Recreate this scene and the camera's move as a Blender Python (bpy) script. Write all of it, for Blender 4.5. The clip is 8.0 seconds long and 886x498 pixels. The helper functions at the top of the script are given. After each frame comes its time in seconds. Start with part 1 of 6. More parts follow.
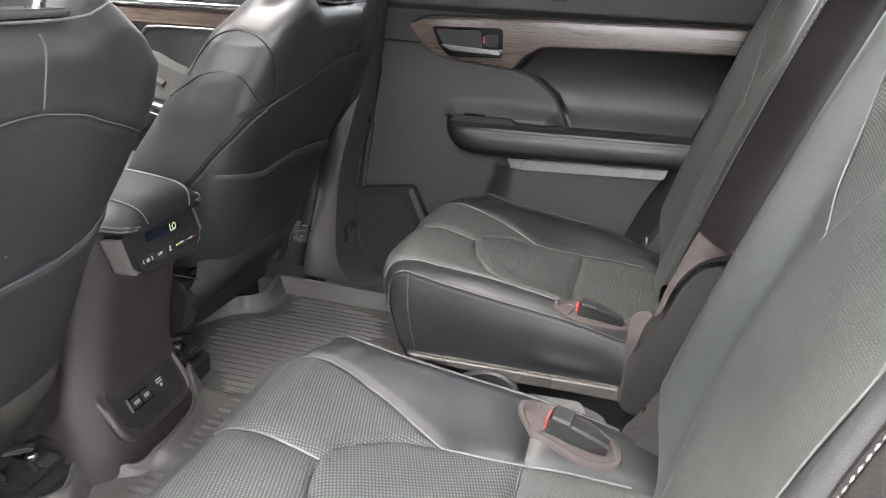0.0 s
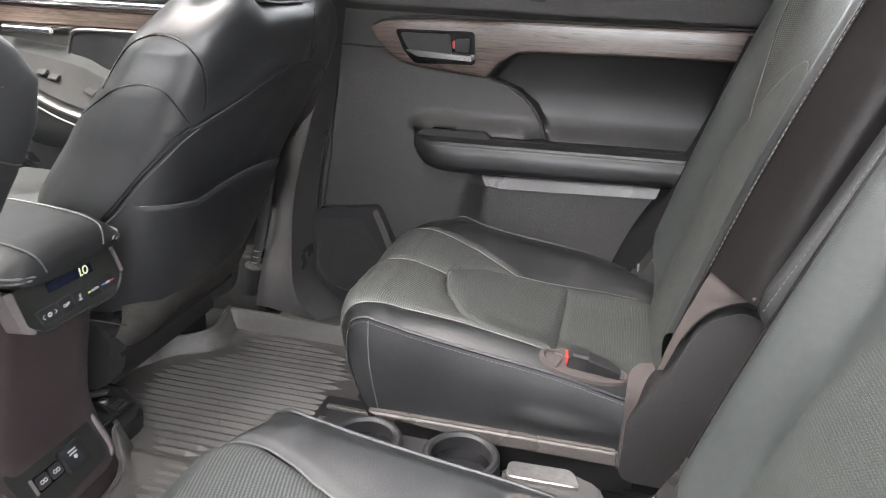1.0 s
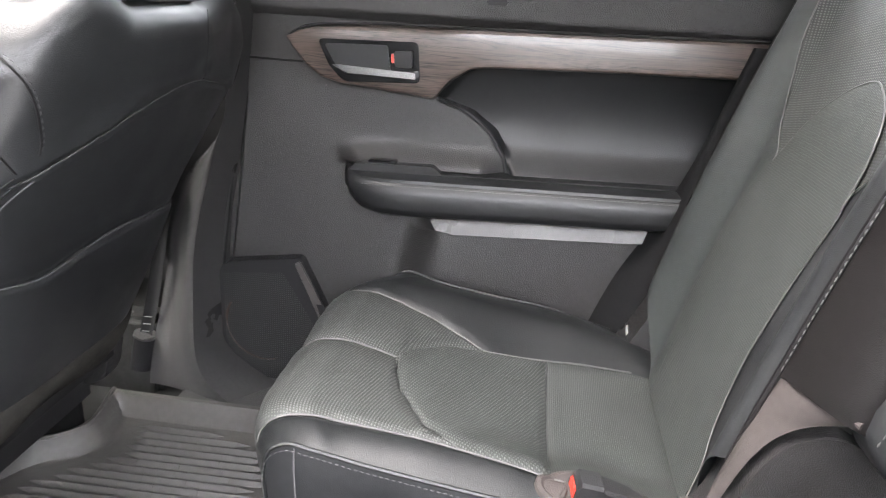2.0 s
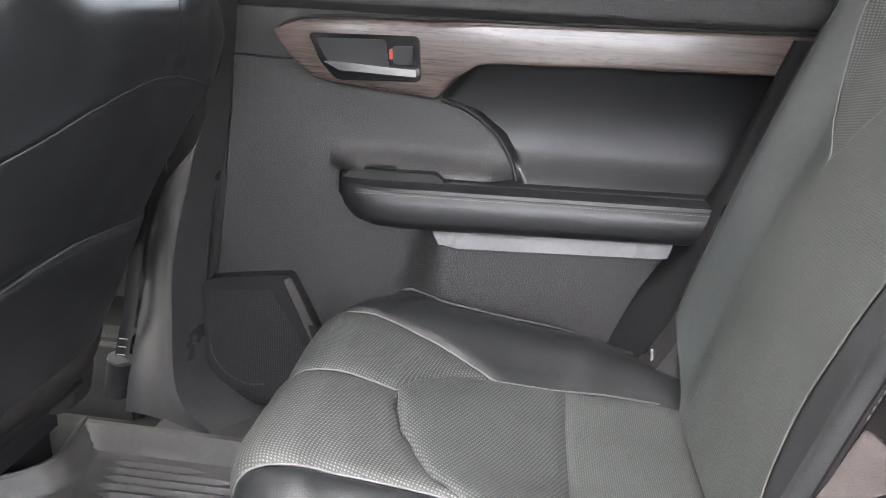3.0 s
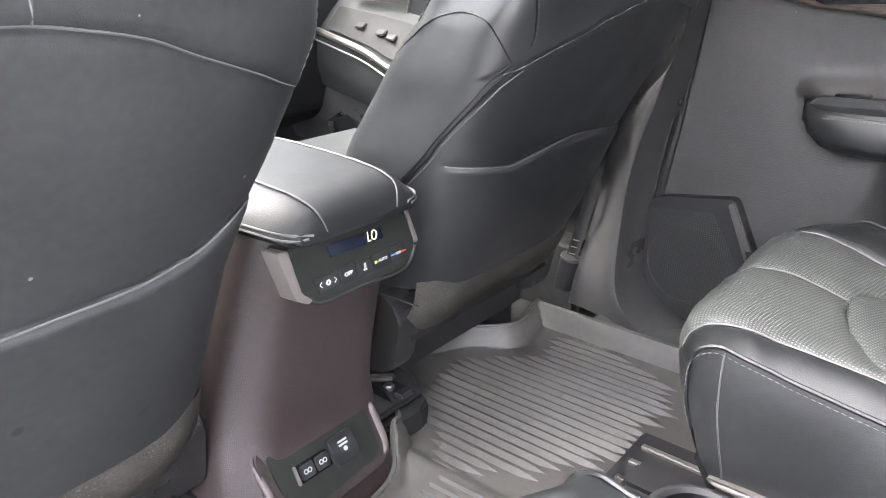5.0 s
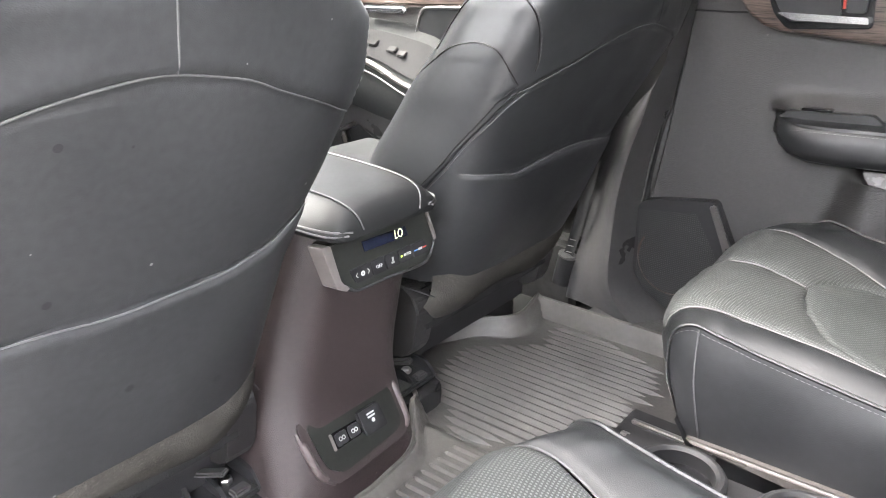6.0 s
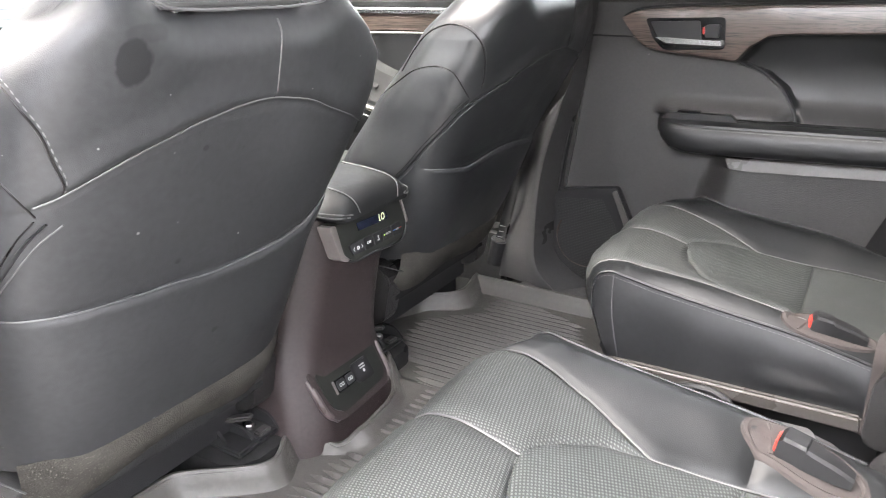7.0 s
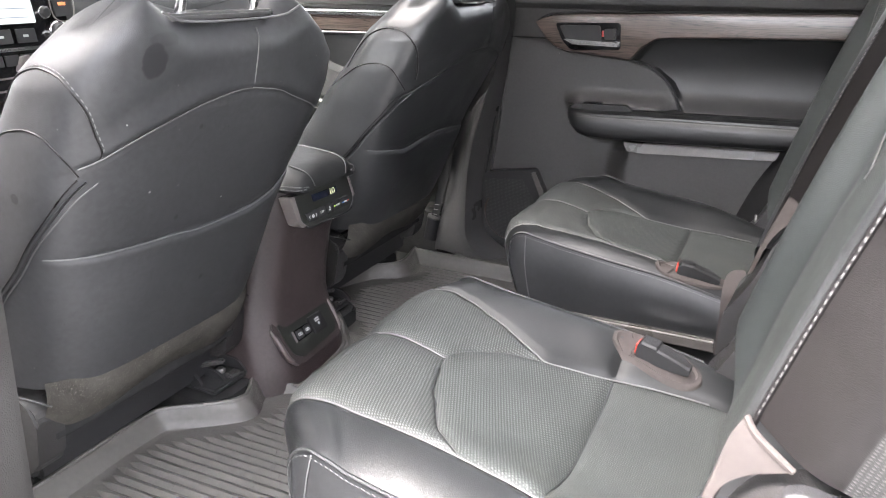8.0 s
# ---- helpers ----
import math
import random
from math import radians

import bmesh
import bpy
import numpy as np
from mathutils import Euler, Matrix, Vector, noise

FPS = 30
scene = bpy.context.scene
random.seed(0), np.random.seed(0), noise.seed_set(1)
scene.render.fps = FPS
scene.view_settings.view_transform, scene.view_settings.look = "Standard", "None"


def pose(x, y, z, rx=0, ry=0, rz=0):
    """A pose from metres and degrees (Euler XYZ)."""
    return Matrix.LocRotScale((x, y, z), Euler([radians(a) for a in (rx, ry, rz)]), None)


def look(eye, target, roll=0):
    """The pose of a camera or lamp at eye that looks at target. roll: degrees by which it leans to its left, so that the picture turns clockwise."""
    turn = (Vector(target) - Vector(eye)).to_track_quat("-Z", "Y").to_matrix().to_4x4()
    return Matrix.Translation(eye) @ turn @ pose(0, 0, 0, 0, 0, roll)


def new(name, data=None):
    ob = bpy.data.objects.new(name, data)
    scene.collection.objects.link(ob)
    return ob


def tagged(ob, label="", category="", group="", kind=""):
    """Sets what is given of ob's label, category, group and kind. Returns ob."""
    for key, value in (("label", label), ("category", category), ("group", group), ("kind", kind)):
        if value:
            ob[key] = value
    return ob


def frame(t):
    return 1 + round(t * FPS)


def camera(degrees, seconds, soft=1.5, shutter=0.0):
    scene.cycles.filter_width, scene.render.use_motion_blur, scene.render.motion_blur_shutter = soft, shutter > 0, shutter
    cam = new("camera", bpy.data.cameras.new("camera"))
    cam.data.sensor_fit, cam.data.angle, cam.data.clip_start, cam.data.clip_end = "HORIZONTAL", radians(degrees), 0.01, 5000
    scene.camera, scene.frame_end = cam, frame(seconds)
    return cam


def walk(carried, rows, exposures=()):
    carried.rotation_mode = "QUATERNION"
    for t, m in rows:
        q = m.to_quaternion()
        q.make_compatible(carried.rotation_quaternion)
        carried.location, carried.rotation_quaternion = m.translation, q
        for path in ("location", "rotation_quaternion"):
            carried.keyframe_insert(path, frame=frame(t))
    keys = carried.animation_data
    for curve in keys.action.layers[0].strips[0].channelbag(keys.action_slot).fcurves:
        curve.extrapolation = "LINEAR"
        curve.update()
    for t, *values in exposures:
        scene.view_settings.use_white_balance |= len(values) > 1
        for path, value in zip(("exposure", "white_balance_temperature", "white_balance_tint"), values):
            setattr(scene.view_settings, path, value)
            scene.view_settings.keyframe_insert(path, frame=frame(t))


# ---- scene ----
cam = camera(64.1, 8.0, soft=0.9, shutter=0.25)
PATH = [
    (0, (0.27, -0.9, 0.763), (-0.214, 0.899, 0.034), 2.9),
    (0.5, (0.263, -0.81, 0.766), (-0.207, 0.992, 0.038), 2.8),
    (1, (0.233, -0.725, 0.754), (-0.181, 1.094, 0.032), 2.9),
    (1.5, (0.175, -0.577, 0.745), (-0.14, 1.268, 0.038), 3.1),
    (2, (0.138, -0.451, 0.729), (-0.069, 1.418, 0.049), 3.5),
    (2.2, (0.132, -0.408, 0.721), (-0.045, 1.469, 0.052), 3.6),
    (3.3, (0.116, -0.345, 0.699), (-0.136, 1.527, 0.043), 3.0),
    (3.5, (0.114, -0.35, 0.702), (-0.224, 1.497, 0.014), 2.5),
    (4, (0.1, -0.406, 0.678), (-0.628, 1.309, -0.049), 1.1),
    (4.5, (0.108, -0.482, 0.648), (-0.988, 1.013, -0.103), -0.1),
    (4.7, (0.109, -0.494, 0.644), (-1.057, 0.945, -0.111), -0.2),
    (5.8, (0.154, -0.586, 0.67), (-1.056, 0.825, -0.067), -0.6),
    (6, (0.171, -0.621, 0.683), (-1.014, 0.813, -0.051), -0.5),
    (6.5, (0.214, -0.752, 0.701), (-0.881, 0.761, -0.014), -0.6),
    (7, (0.242, -0.886, 0.725), (-0.734, 0.711, 0.02), -0.6),
    (7.5, (0.302, -0.982, 0.748), (-0.591, 0.664, 0.046), -0.6),
    (8, (0.358, -1.083, 0.754), (-0.469, 0.59, 0.036), 0.3),
]
walk(cam, [(t, look(eye, target, roll)) for t, eye, target, roll in PATH], exposures=[(0.0, 5.25, 6800, 13), (1.5, 5.57, 6750, 13), (2.2, 5.78, 6650, 13), (3.3, 5.81, 6550, 14), (4.5, 6.14, 6550, 14), (5.8, 6.20, 6700, 13), (6.5, 5.78, 6800, 13), (7.0, 5.66, 6800, 13), (8.0, 5.30, 6700, 14)])

# ---- world ----
world = bpy.data.worlds.new("sky")
scene.world = world
world.use_nodes = True
wn = world.node_tree
sky = wn.nodes.new("ShaderNodeTexSky")
sky.sky_type, sky.sun_disc = "NISHITA", False
sky.sun_elevation, sky.sun_rotation = radians(61), radians(244.4)
sky.air_density, sky.dust_density = 1.0, 4.0
wn.nodes["Background"].inputs["Strength"].default_value = 0.15
grey = wn.nodes.new("ShaderNodeHueSaturation")
grey.inputs["Saturation"].default_value = 0.25
wn.links.new(sky.outputs["Color"], grey.inputs["Color"])
wn.links.new(grey.outputs["Color"], wn.nodes["Background"].inputs["Color"])
sun_data = bpy.data.lights.new("sun", "SUN")
sun_data.energy, sun_data.angle, sun_data.color = 0.9, radians(50), (1.0, 0.98, 0.95)
sun = new("sun", sun_data)
sun.matrix_world = look((-2.5, -1.2, 5.0), (0, 0, 0))


# ---- materials ----
def material(name, base, rough=0.5, metal=0.0, spec=0.5, var=0.25, scale=40.0, grain=0.0, grain_scale=900.0,
             coat=0.0, fine="voronoi", rough_var=0.1):
    """A procedural surface: two scales of colour variation, roughness variation and a fine grain in relief."""
    m = bpy.data.materials.new(name)
    m.use_nodes = True
    nt = m.node_tree
    b = nt.nodes["Principled BSDF"]
    b.inputs["Metallic"].default_value = metal
    b.inputs["Specular IOR Level"].default_value = spec
    b.inputs["Coat Weight"].default_value = coat
    b.inputs["Coat Roughness"].default_value = 0.12
    tc = nt.nodes.new("ShaderNodeTexCoord")
    big = nt.nodes.new("ShaderNodeTexNoise")
    big.inputs["Scale"].default_value, big.inputs["Detail"].default_value = scale * 0.2, 6
    small = nt.nodes.new("ShaderNodeTexNoise")
    small.inputs["Scale"].default_value, small.inputs["Detail"].default_value = scale * 4, 3
    add = nt.nodes.new("ShaderNodeMath")
    add.operation = "ADD"
    nt.links.new(tc.outputs["Object"], big.inputs["Vector"])
    nt.links.new(tc.outputs["Object"], small.inputs["Vector"])
    nt.links.new(big.outputs["Fac"], add.inputs[0])
    nt.links.new(small.outputs["Fac"], add.inputs[1])
    ramp = nt.nodes.new("ShaderNodeMapRange")
    ramp.inputs["From Min"].default_value, ramp.inputs["From Max"].default_value = 0.6, 1.4
    nt.links.new(add.outputs[0], ramp.inputs["Value"])
    mix = nt.nodes.new("ShaderNodeMix")
    mix.data_type = "RGBA"
    mix.inputs["A"].default_value = (*[c * (1 - var) for c in base], 1)
    mix.inputs["B"].default_value = (*[min(1, c * (1 + var)) for c in base], 1)
    nt.links.new(ramp.outputs["Result"], mix.inputs["Factor"])
    nt.links.new(mix.outputs["Result"], b.inputs["Base Color"])
    rr = nt.nodes.new("ShaderNodeMapRange")
    rr.inputs["From Min"].default_value, rr.inputs["From Max"].default_value = 0.3, 0.7
    rr.inputs["To Min"].default_value, rr.inputs["To Max"].default_value = max(0.02, rough - rough_var), min(1, rough + rough_var)
    nt.links.new(big.outputs["Fac"], rr.inputs["Value"])
    nt.links.new(rr.outputs["Result"], b.inputs["Roughness"])
    if grain > 0:
        if fine == "voronoi":
            g = nt.nodes.new("ShaderNodeTexVoronoi")
            g.inputs["Scale"].default_value = grain_scale
            out = g.outputs["Distance"]
        else:
            g = nt.nodes.new("ShaderNodeTexNoise")
            g.inputs["Scale"].default_value, g.inputs["Detail"].default_value = grain_scale, 4
            out = g.outputs["Fac"]
        nt.links.new(tc.outputs["Object"], g.inputs["Vector"])
        bump = nt.nodes.new("ShaderNodeBump")
        bump.inputs["Strength"].default_value, bump.inputs["Distance"].default_value = grain, 0.001
        nt.links.new(out, bump.inputs["Height"])
        nt.links.new(bump.outputs["Normal"], b.inputs["Normal"])
    return m


def dotted(name, base, dot, pitch=0.0042, radius=0.30, rough=0.55, stretch=1.0, turn=0.0):
    """Leather punched with rows of small holes."""
    m = material(name, base, rough, var=0.15, grain=0.2)
    nt = m.node_tree
    b = nt.nodes["Principled BSDF"]
    uv = nt.nodes.new("ShaderNodeUVMap")
    mp = nt.nodes.new("ShaderNodeMapping")
    mp.inputs["Rotation"].default_value = (0, 0, radians(turn))
    mp.inputs["Scale"].default_value = (1 / pitch, stretch / pitch, 0)
    nt.links.new(uv.outputs["UV"], mp.inputs["Vector"])
    fr = nt.nodes.new("ShaderNodeVectorMath")
    fr.operation = "FRACTION"
    nt.links.new(mp.outputs["Vector"], fr.inputs[0])
    sub = nt.nodes.new("ShaderNodeVectorMath")
    sub.operation = "SUBTRACT"
    sub.inputs[1].default_value = (0.5, 0.5, 0)
    nt.links.new(fr.outputs["Vector"], sub.inputs[0])
    ln = nt.nodes.new("ShaderNodeVectorMath")
    ln.operation = "LENGTH"
    nt.links.new(sub.outputs["Vector"], ln.inputs[0])
    hole = nt.nodes.new("ShaderNodeMapRange")
    hole.inputs["From Min"].default_value, hole.inputs["From Max"].default_value = radius, radius - 0.1
    nt.links.new(ln.outputs["Value"], hole.inputs["Value"])
    mix = nt.nodes.new("ShaderNodeMix")
    mix.data_type = "RGBA"
    old = b.inputs["Base Color"].links[0].from_socket
    nt.links.new(old, mix.inputs["A"])
    mix.inputs["B"].default_value = (*dot, 1)
    nt.links.new(hole.outputs["Result"], mix.inputs["Factor"])
    nt.links.new(mix.outputs["Result"], b.inputs["Base Color"])
    bump = nt.nodes.new("ShaderNodeBump")
    bump.inputs["Strength"].default_value, bump.inputs["Distance"].default_value = 0.5, 0.001
    bump.invert = True
    nt.links.new(hole.outputs["Result"], bump.inputs["Height"])
    first = b.inputs["Normal"].links[0].from_socket
    nt.links.new(first, bump.inputs["Normal"])
    nt.links.new(bump.outputs["Normal"], b.inputs["Normal"])
    return m


def wood_material():
    """Glossy dark wood: wavy long grain, fine pores and a clear coat."""
    m = material("dark_wood", (0.13, 0.095, 0.08), 0.36, coat=0.28, var=0.2)
    nt = m.node_tree
    b = nt.nodes["Principled BSDF"]
    tc = nt.nodes.new("ShaderNodeTexCoord")
    outs = []
    for scale, size, twist in (((1.5, 1, 30), 1.5, 1.8), ((5, 1, 300), 1.0, 0.3)):
        mp = nt.nodes.new("ShaderNodeMapping")
        mp.inputs["Scale"].default_value = scale
        mp.inputs["Rotation"].default_value = (0, radians(2.5), 0)
        n = nt.nodes.new("ShaderNodeTexNoise")
        n.inputs["Scale"].default_value, n.inputs["Detail"].default_value, n.inputs["Distortion"].default_value = size, 5, twist
        nt.links.new(tc.outputs["Object"], mp.inputs["Vector"])
        nt.links.new(mp.outputs["Vector"], n.inputs["Vector"])
        outs.append(n.outputs["Fac"])
    # rings of the grain: the broad noise folded into bands
    band = nt.nodes.new("ShaderNodeMath")
    band.operation, band.inputs[1].default_value = "MULTIPLY", 12.0
    nt.links.new(outs[0], band.inputs[0])
    fold = nt.nodes.new("ShaderNodeMath")
    fold.operation, fold.inputs[1].default_value = "PINGPONG", 0.5
    nt.links.new(band.outputs[0], fold.inputs[0])
    mix = nt.nodes.new("ShaderNodeMath")
    mix.operation, mix.inputs[1].default_value = "MULTIPLY_ADD", 1.0
    nt.links.new(fold.outputs[0], mix.inputs[0])
    nt.links.new(outs[1], mix.inputs[2])
    r = nt.nodes.new("ShaderNodeValToRGB")
    r.color_ramp.elements[0].position, r.color_ramp.elements[0].color = 0.44, (0.014, 0.0100, 0.0085, 1)
    r.color_ramp.elements[1].position, r.color_ramp.elements[1].color = 0.98, (0.096, 0.070, 0.058, 1)
    e = r.color_ramp.elements.new(0.58)
    e.color = (0.056, 0.040, 0.033, 1)
    nt.links.new(mix.outputs[0], r.inputs["Fac"])
    nt.links.new(r.outputs["Color"], b.inputs["Base Color"])
    return m


def glow(name, colour, strength):
    m = bpy.data.materials.new(name)
    m.use_nodes = True
    b = m.node_tree.nodes["Principled BSDF"]
    b.inputs["Base Color"].default_value = (*colour, 1)
    b.inputs["Emission Color"].default_value = (*colour, 1)
    b.inputs["Emission Strength"].default_value = strength
    return m


def stained_leather():
    """The seat leather with one dark, matt, uneven spot and a faint smear above it."""
    m = material("stained_black_leather", (0.0245, 0.0252, 0.0266), 0.53, spec=0.4, grain=0.14, grain_scale=1100, var=0.3, scale=30, rough_var=0.10)
    nt = m.node_tree
    b = nt.nodes["Principled BSDF"]
    tc = nt.nodes.new("ShaderNodeTexCoord")
    wob = nt.nodes.new("ShaderNodeTexNoise")
    wob.inputs["Scale"].default_value, wob.inputs["Detail"].default_value = 55, 3
    nt.links.new(tc.outputs["Object"], wob.inputs["Vector"])
    total = None
    for place, size in (((-0.255, -0.520, 0.667), (1, 1, 0.85)), ((-0.250, -0.505, 0.690), (1, 0.55, 1.6))):
        sub = nt.nodes.new("ShaderNodeVectorMath")
        sub.operation, sub.inputs[1].default_value = "SUBTRACT", place
        nt.links.new(tc.outputs["Object"], sub.inputs[0])
        mul = nt.nodes.new("ShaderNodeVectorMath")
        mul.operation, mul.inputs[1].default_value = "MULTIPLY", (0.3, size[1], size[2])
        nt.links.new(sub.outputs["Vector"], mul.inputs[0])
        ln = nt.nodes.new("ShaderNodeVectorMath")
        ln.operation = "LENGTH"
        nt.links.new(mul.outputs["Vector"], ln.inputs[0])
        ad = nt.nodes.new("ShaderNodeMath")
        ad.operation, ad.inputs[2].default_value = "MULTIPLY_ADD", -0.006
        ad.inputs[1].default_value = 0.012
        nt.links.new(wob.outputs["Fac"], ad.inputs[0])
        tot = nt.nodes.new("ShaderNodeMath")
        tot.operation = "ADD"
        nt.links.new(ln.outputs["Value"], tot.inputs[0])
        nt.links.new(ad.outputs[0], tot.inputs[1])
        mr = nt.nodes.new("ShaderNodeMapRange")
        r = 0.0165 if total is None else 0.012
        mr.inputs["From Min"].default_value, mr.inputs["From Max"].default_value = r + 0.0015, r - 0.0015
        mr.inputs["To Max"].default_value = 1.0 if total is None else 0.35
        nt.links.new(tot.outputs[0], mr.inputs["Value"])
        if total is None:
            total = mr.outputs["Result"]
        else:
            mx = nt.nodes.new("ShaderNodeMath")
            mx.operation = "MAXIMUM"
            nt.links.new(total, mx.inputs[0])
            nt.links.new(mr.outputs["Result"], mx.inputs[1])
            total = mx.outputs[0]
    dull = nt.nodes.new("ShaderNodeMapRange")
    dull.inputs["To Min"].default_value, dull.inputs["To Max"].default_value = 0.46, 0.24
    nt.links.new(total, dull.inputs["Value"])
    nt.links.new(dull.outputs["Result"], b.inputs["Specular IOR Level"])
    for socket, dark in (("Base Color", (0.015, 0.015, 0.016, 1)), ("Roughness", 0.62)):
        old = b.inputs[socket].links[0].from_socket
        mix = nt.nodes.new("ShaderNodeMix")
        if socket == "Base Color":
            mix.data_type = "RGBA"
        sa, sb = (mix.inputs["A"], mix.inputs["B"]) if socket == "Base Color" else (mix.inputs[2], mix.inputs[3])
        if socket == "Base Color":
            sa, sb = mix.inputs[6], mix.inputs[7]
        sb.default_value = dark
        nt.links.new(old, sa)
        nt.links.new(total, mix.inputs[0])
        nt.links.new(mix.outputs[2] if socket == "Base Color" else mix.outputs[0], b.inputs[socket])
    return m


def flecks(m, scale, size, colour, share):
    """Sparse small specks of dust or scuffs, of uneven size."""
    nt = m.node_tree
    b = nt.nodes["Principled BSDF"]
    tc = nt.nodes.new("ShaderNodeTexCoord")
    v = nt.nodes.new("ShaderNodeTexVoronoi")
    v.inputs["Scale"].default_value = scale
    nt.links.new(tc.outputs["Object"], v.inputs["Vector"])
    sep = nt.nodes.new("ShaderNodeSeparateColor")
    nt.links.new(v.outputs["Color"], sep.inputs["Color"])
    lim = nt.nodes.new("ShaderNodeMapRange")
    lim.inputs["From Min"].default_value, lim.inputs["From Max"].default_value = 1 - share, 1.0
    lim.inputs["To Max"].default_value = size
    nt.links.new(sep.outputs["Red"], lim.inputs["Value"])
    less = nt.nodes.new("ShaderNodeMath")
    less.operation = "LESS_THAN"
    nt.links.new(v.outputs["Distance"], less.inputs[0])
    nt.links.new(lim.outputs["Result"], less.inputs[1])
    mix = nt.nodes.new("ShaderNodeMix")
    mix.data_type = "RGBA"
    nt.links.new(b.inputs["Base Color"].links[0].from_socket, mix.inputs[6])
    mix.inputs[7].default_value = (*colour, 1)
    nt.links.new(less.outputs[0], mix.inputs[0])
    nt.links.new(mix.outputs[2], b.inputs["Base Color"])
    return m


LEATHER = material("black_leather", (0.0165, 0.0173, 0.0185), 0.42, spec=0.72, grain=0.16, grain_scale=1100, var=0.3, scale=26, rough_var=0.14)
MATT_LEATHER = material("matt_charcoal_leather", (0.0105, 0.0114, 0.0120), 0.38, spec=0.50, grain=0.2, grain_scale=1000, var=0.2, scale=30)
LID_LEATHER = material("black_lid_leather", (0.0120, 0.0125, 0.0128), 0.48, spec=0.36, grain=0.25, grain_scale=1000, var=0.2, scale=30)
STAINED = flecks(flecks(stained_leather(), 55, 0.10, (0.20, 0.20, 0.19), 0.20), 34, 0.22, (0.009, 0.009, 0.010), 0.14)
LEATHER_SOFT = material("black_soft_leather", (0.0125, 0.0130, 0.0138), 0.38, spec=0.58, grain=0.2, grain_scale=1000, var=0.2, scale=30)
PERFORATED = dotted("perforated_grey_leather", (0.023, 0.0252, 0.024), (0.082, 0.087, 0.082), pitch=0.0036, radius=0.33, rough=0.6, stretch=1.15, turn=12)
INSERT = dotted("dark_perforated_leather", (0.022, 0.0248, 0.024), (0.072, 0.078, 0.073), pitch=0.0034, radius=0.34, rough=0.6, stretch=0.8, turn=28)
FINE = dotted("finely_perforated_leather", (0.026, 0.029, 0.0277), (0.052, 0.057, 0.053), pitch=0.0026, radius=0.30, rough=0.6)
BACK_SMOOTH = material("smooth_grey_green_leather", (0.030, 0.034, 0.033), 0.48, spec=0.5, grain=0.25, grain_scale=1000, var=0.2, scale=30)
BROWN_LEATHER = material("brown_black_leather", (0.0080, 0.0071, 0.0071), 0.34, spec=0.24, grain=0.2, grain_scale=1000, var=0.25, scale=26)
BACK_FINE = dotted("fine_grey_green_leather", (0.031, 0.0345, 0.033), (0.062, 0.068, 0.063), pitch=0.003, radius=0.3, rough=0.55)
SEAM = material("grey_seam_thread", (0.13, 0.13, 0.127), 0.6, var=0.2)
PIPING_DARK = material("dark_grey_piping", (0.075, 0.075, 0.075), 0.5, var=0.2)
PIPING = material("grey_piping", (0.085, 0.085, 0.083), 0.45, var=0.2)
FELT = material("grey_felt", (0.050, 0.047, 0.042), 0.95, spec=0.1, grain=1.0, grain_scale=420, fine="noise", var=0.6, scale=160)
CARPET = material("black_carpet", (0.024, 0.024, 0.024), 1.0, spec=0.1, grain=1.0, grain_scale=420, fine="noise", var=0.5, scale=150)
DOOR_PLASTIC = material("charcoal_grained_plastic", (0.030, 0.0288, 0.028), 0.40, spec=0.65, grain=0.6, grain_scale=700, var=0.25, rough_var=0.14)
BLACK_PLASTIC = material("black_plastic", (0.018, 0.018, 0.019), 0.48, spec=0.35, grain=0.3, grain_scale=900, var=0.15)
HINGE_PLASTIC = material("grained_black_plastic", (0.022, 0.021, 0.021), 0.36, spec=0.6, grain=0.7, grain_scale=800, var=0.2)
SATIN_PLASTIC = material("satin_grey_plastic", (0.046, 0.045, 0.045), 0.34, grain=0.25, grain_scale=800, var=0.2)
BROWN_PLASTIC = material("dark_brown_plastic", (0.031, 0.0228, 0.0228), 0.42, spec=0.5, grain=0.4, grain_scale=1100, var=0.3, rough_var=0.1)
SILVER_PLASTIC = material("satin_taupe_plastic", (0.16, 0.145, 0.138), 0.35, metal=0.3, var=0.1)
SATIN_BROWN = material("highlight_brown_plastic", (0.085, 0.070, 0.068), 0.30, grain=0.4, grain_scale=1200, var=0.35)
LIP_PLASTIC = material("satin_taupe_lip", (0.072, 0.066, 0.062), 0.32, grain=0.15, var=0.15)
DARK_PAD = material("dark_matt_plastic", (0.012, 0.012, 0.0125), 0.7, spec=0.12, grain=0.2, var=0.2)
MATT_PAD = material("matt_grey_pad", (0.030, 0.031, 0.031), 0.8, spec=0.15, grain=0.2, var=0.2)
PANEL_BLACK = material("satin_black_panel", (0.017, 0.018, 0.016), 0.33, var=0.2, grain=0.1)
LCD_GLASS = material("dark_blue_glass", (0.008, 0.011, 0.024), 0.10, var=0.1)
BLUE_PRINT = material("blue_print", (0.08, 0.22, 0.60), 0.5, var=0.05)
GLOSS_BLACK = material("gloss_black", (0.008, 0.008, 0.009), 0.08, var=0.1)
RUBBER = material("grey_rubber", (0.078, 0.0735, 0.068), 0.34, grain=0.35, grain_scale=1100, var=0.2, scale=25)
TAUPE = material("taupe_fabric", (0.050, 0.043, 0.041), 0.85, spec=0.2, grain=0.5, grain_scale=1500, fine="noise", var=0.12)
WEBBING = material("black_webbing", (0.010, 0.010, 0.011), 0.6, spec=0.3, grain=0.4, grain_scale=600, var=0.2)
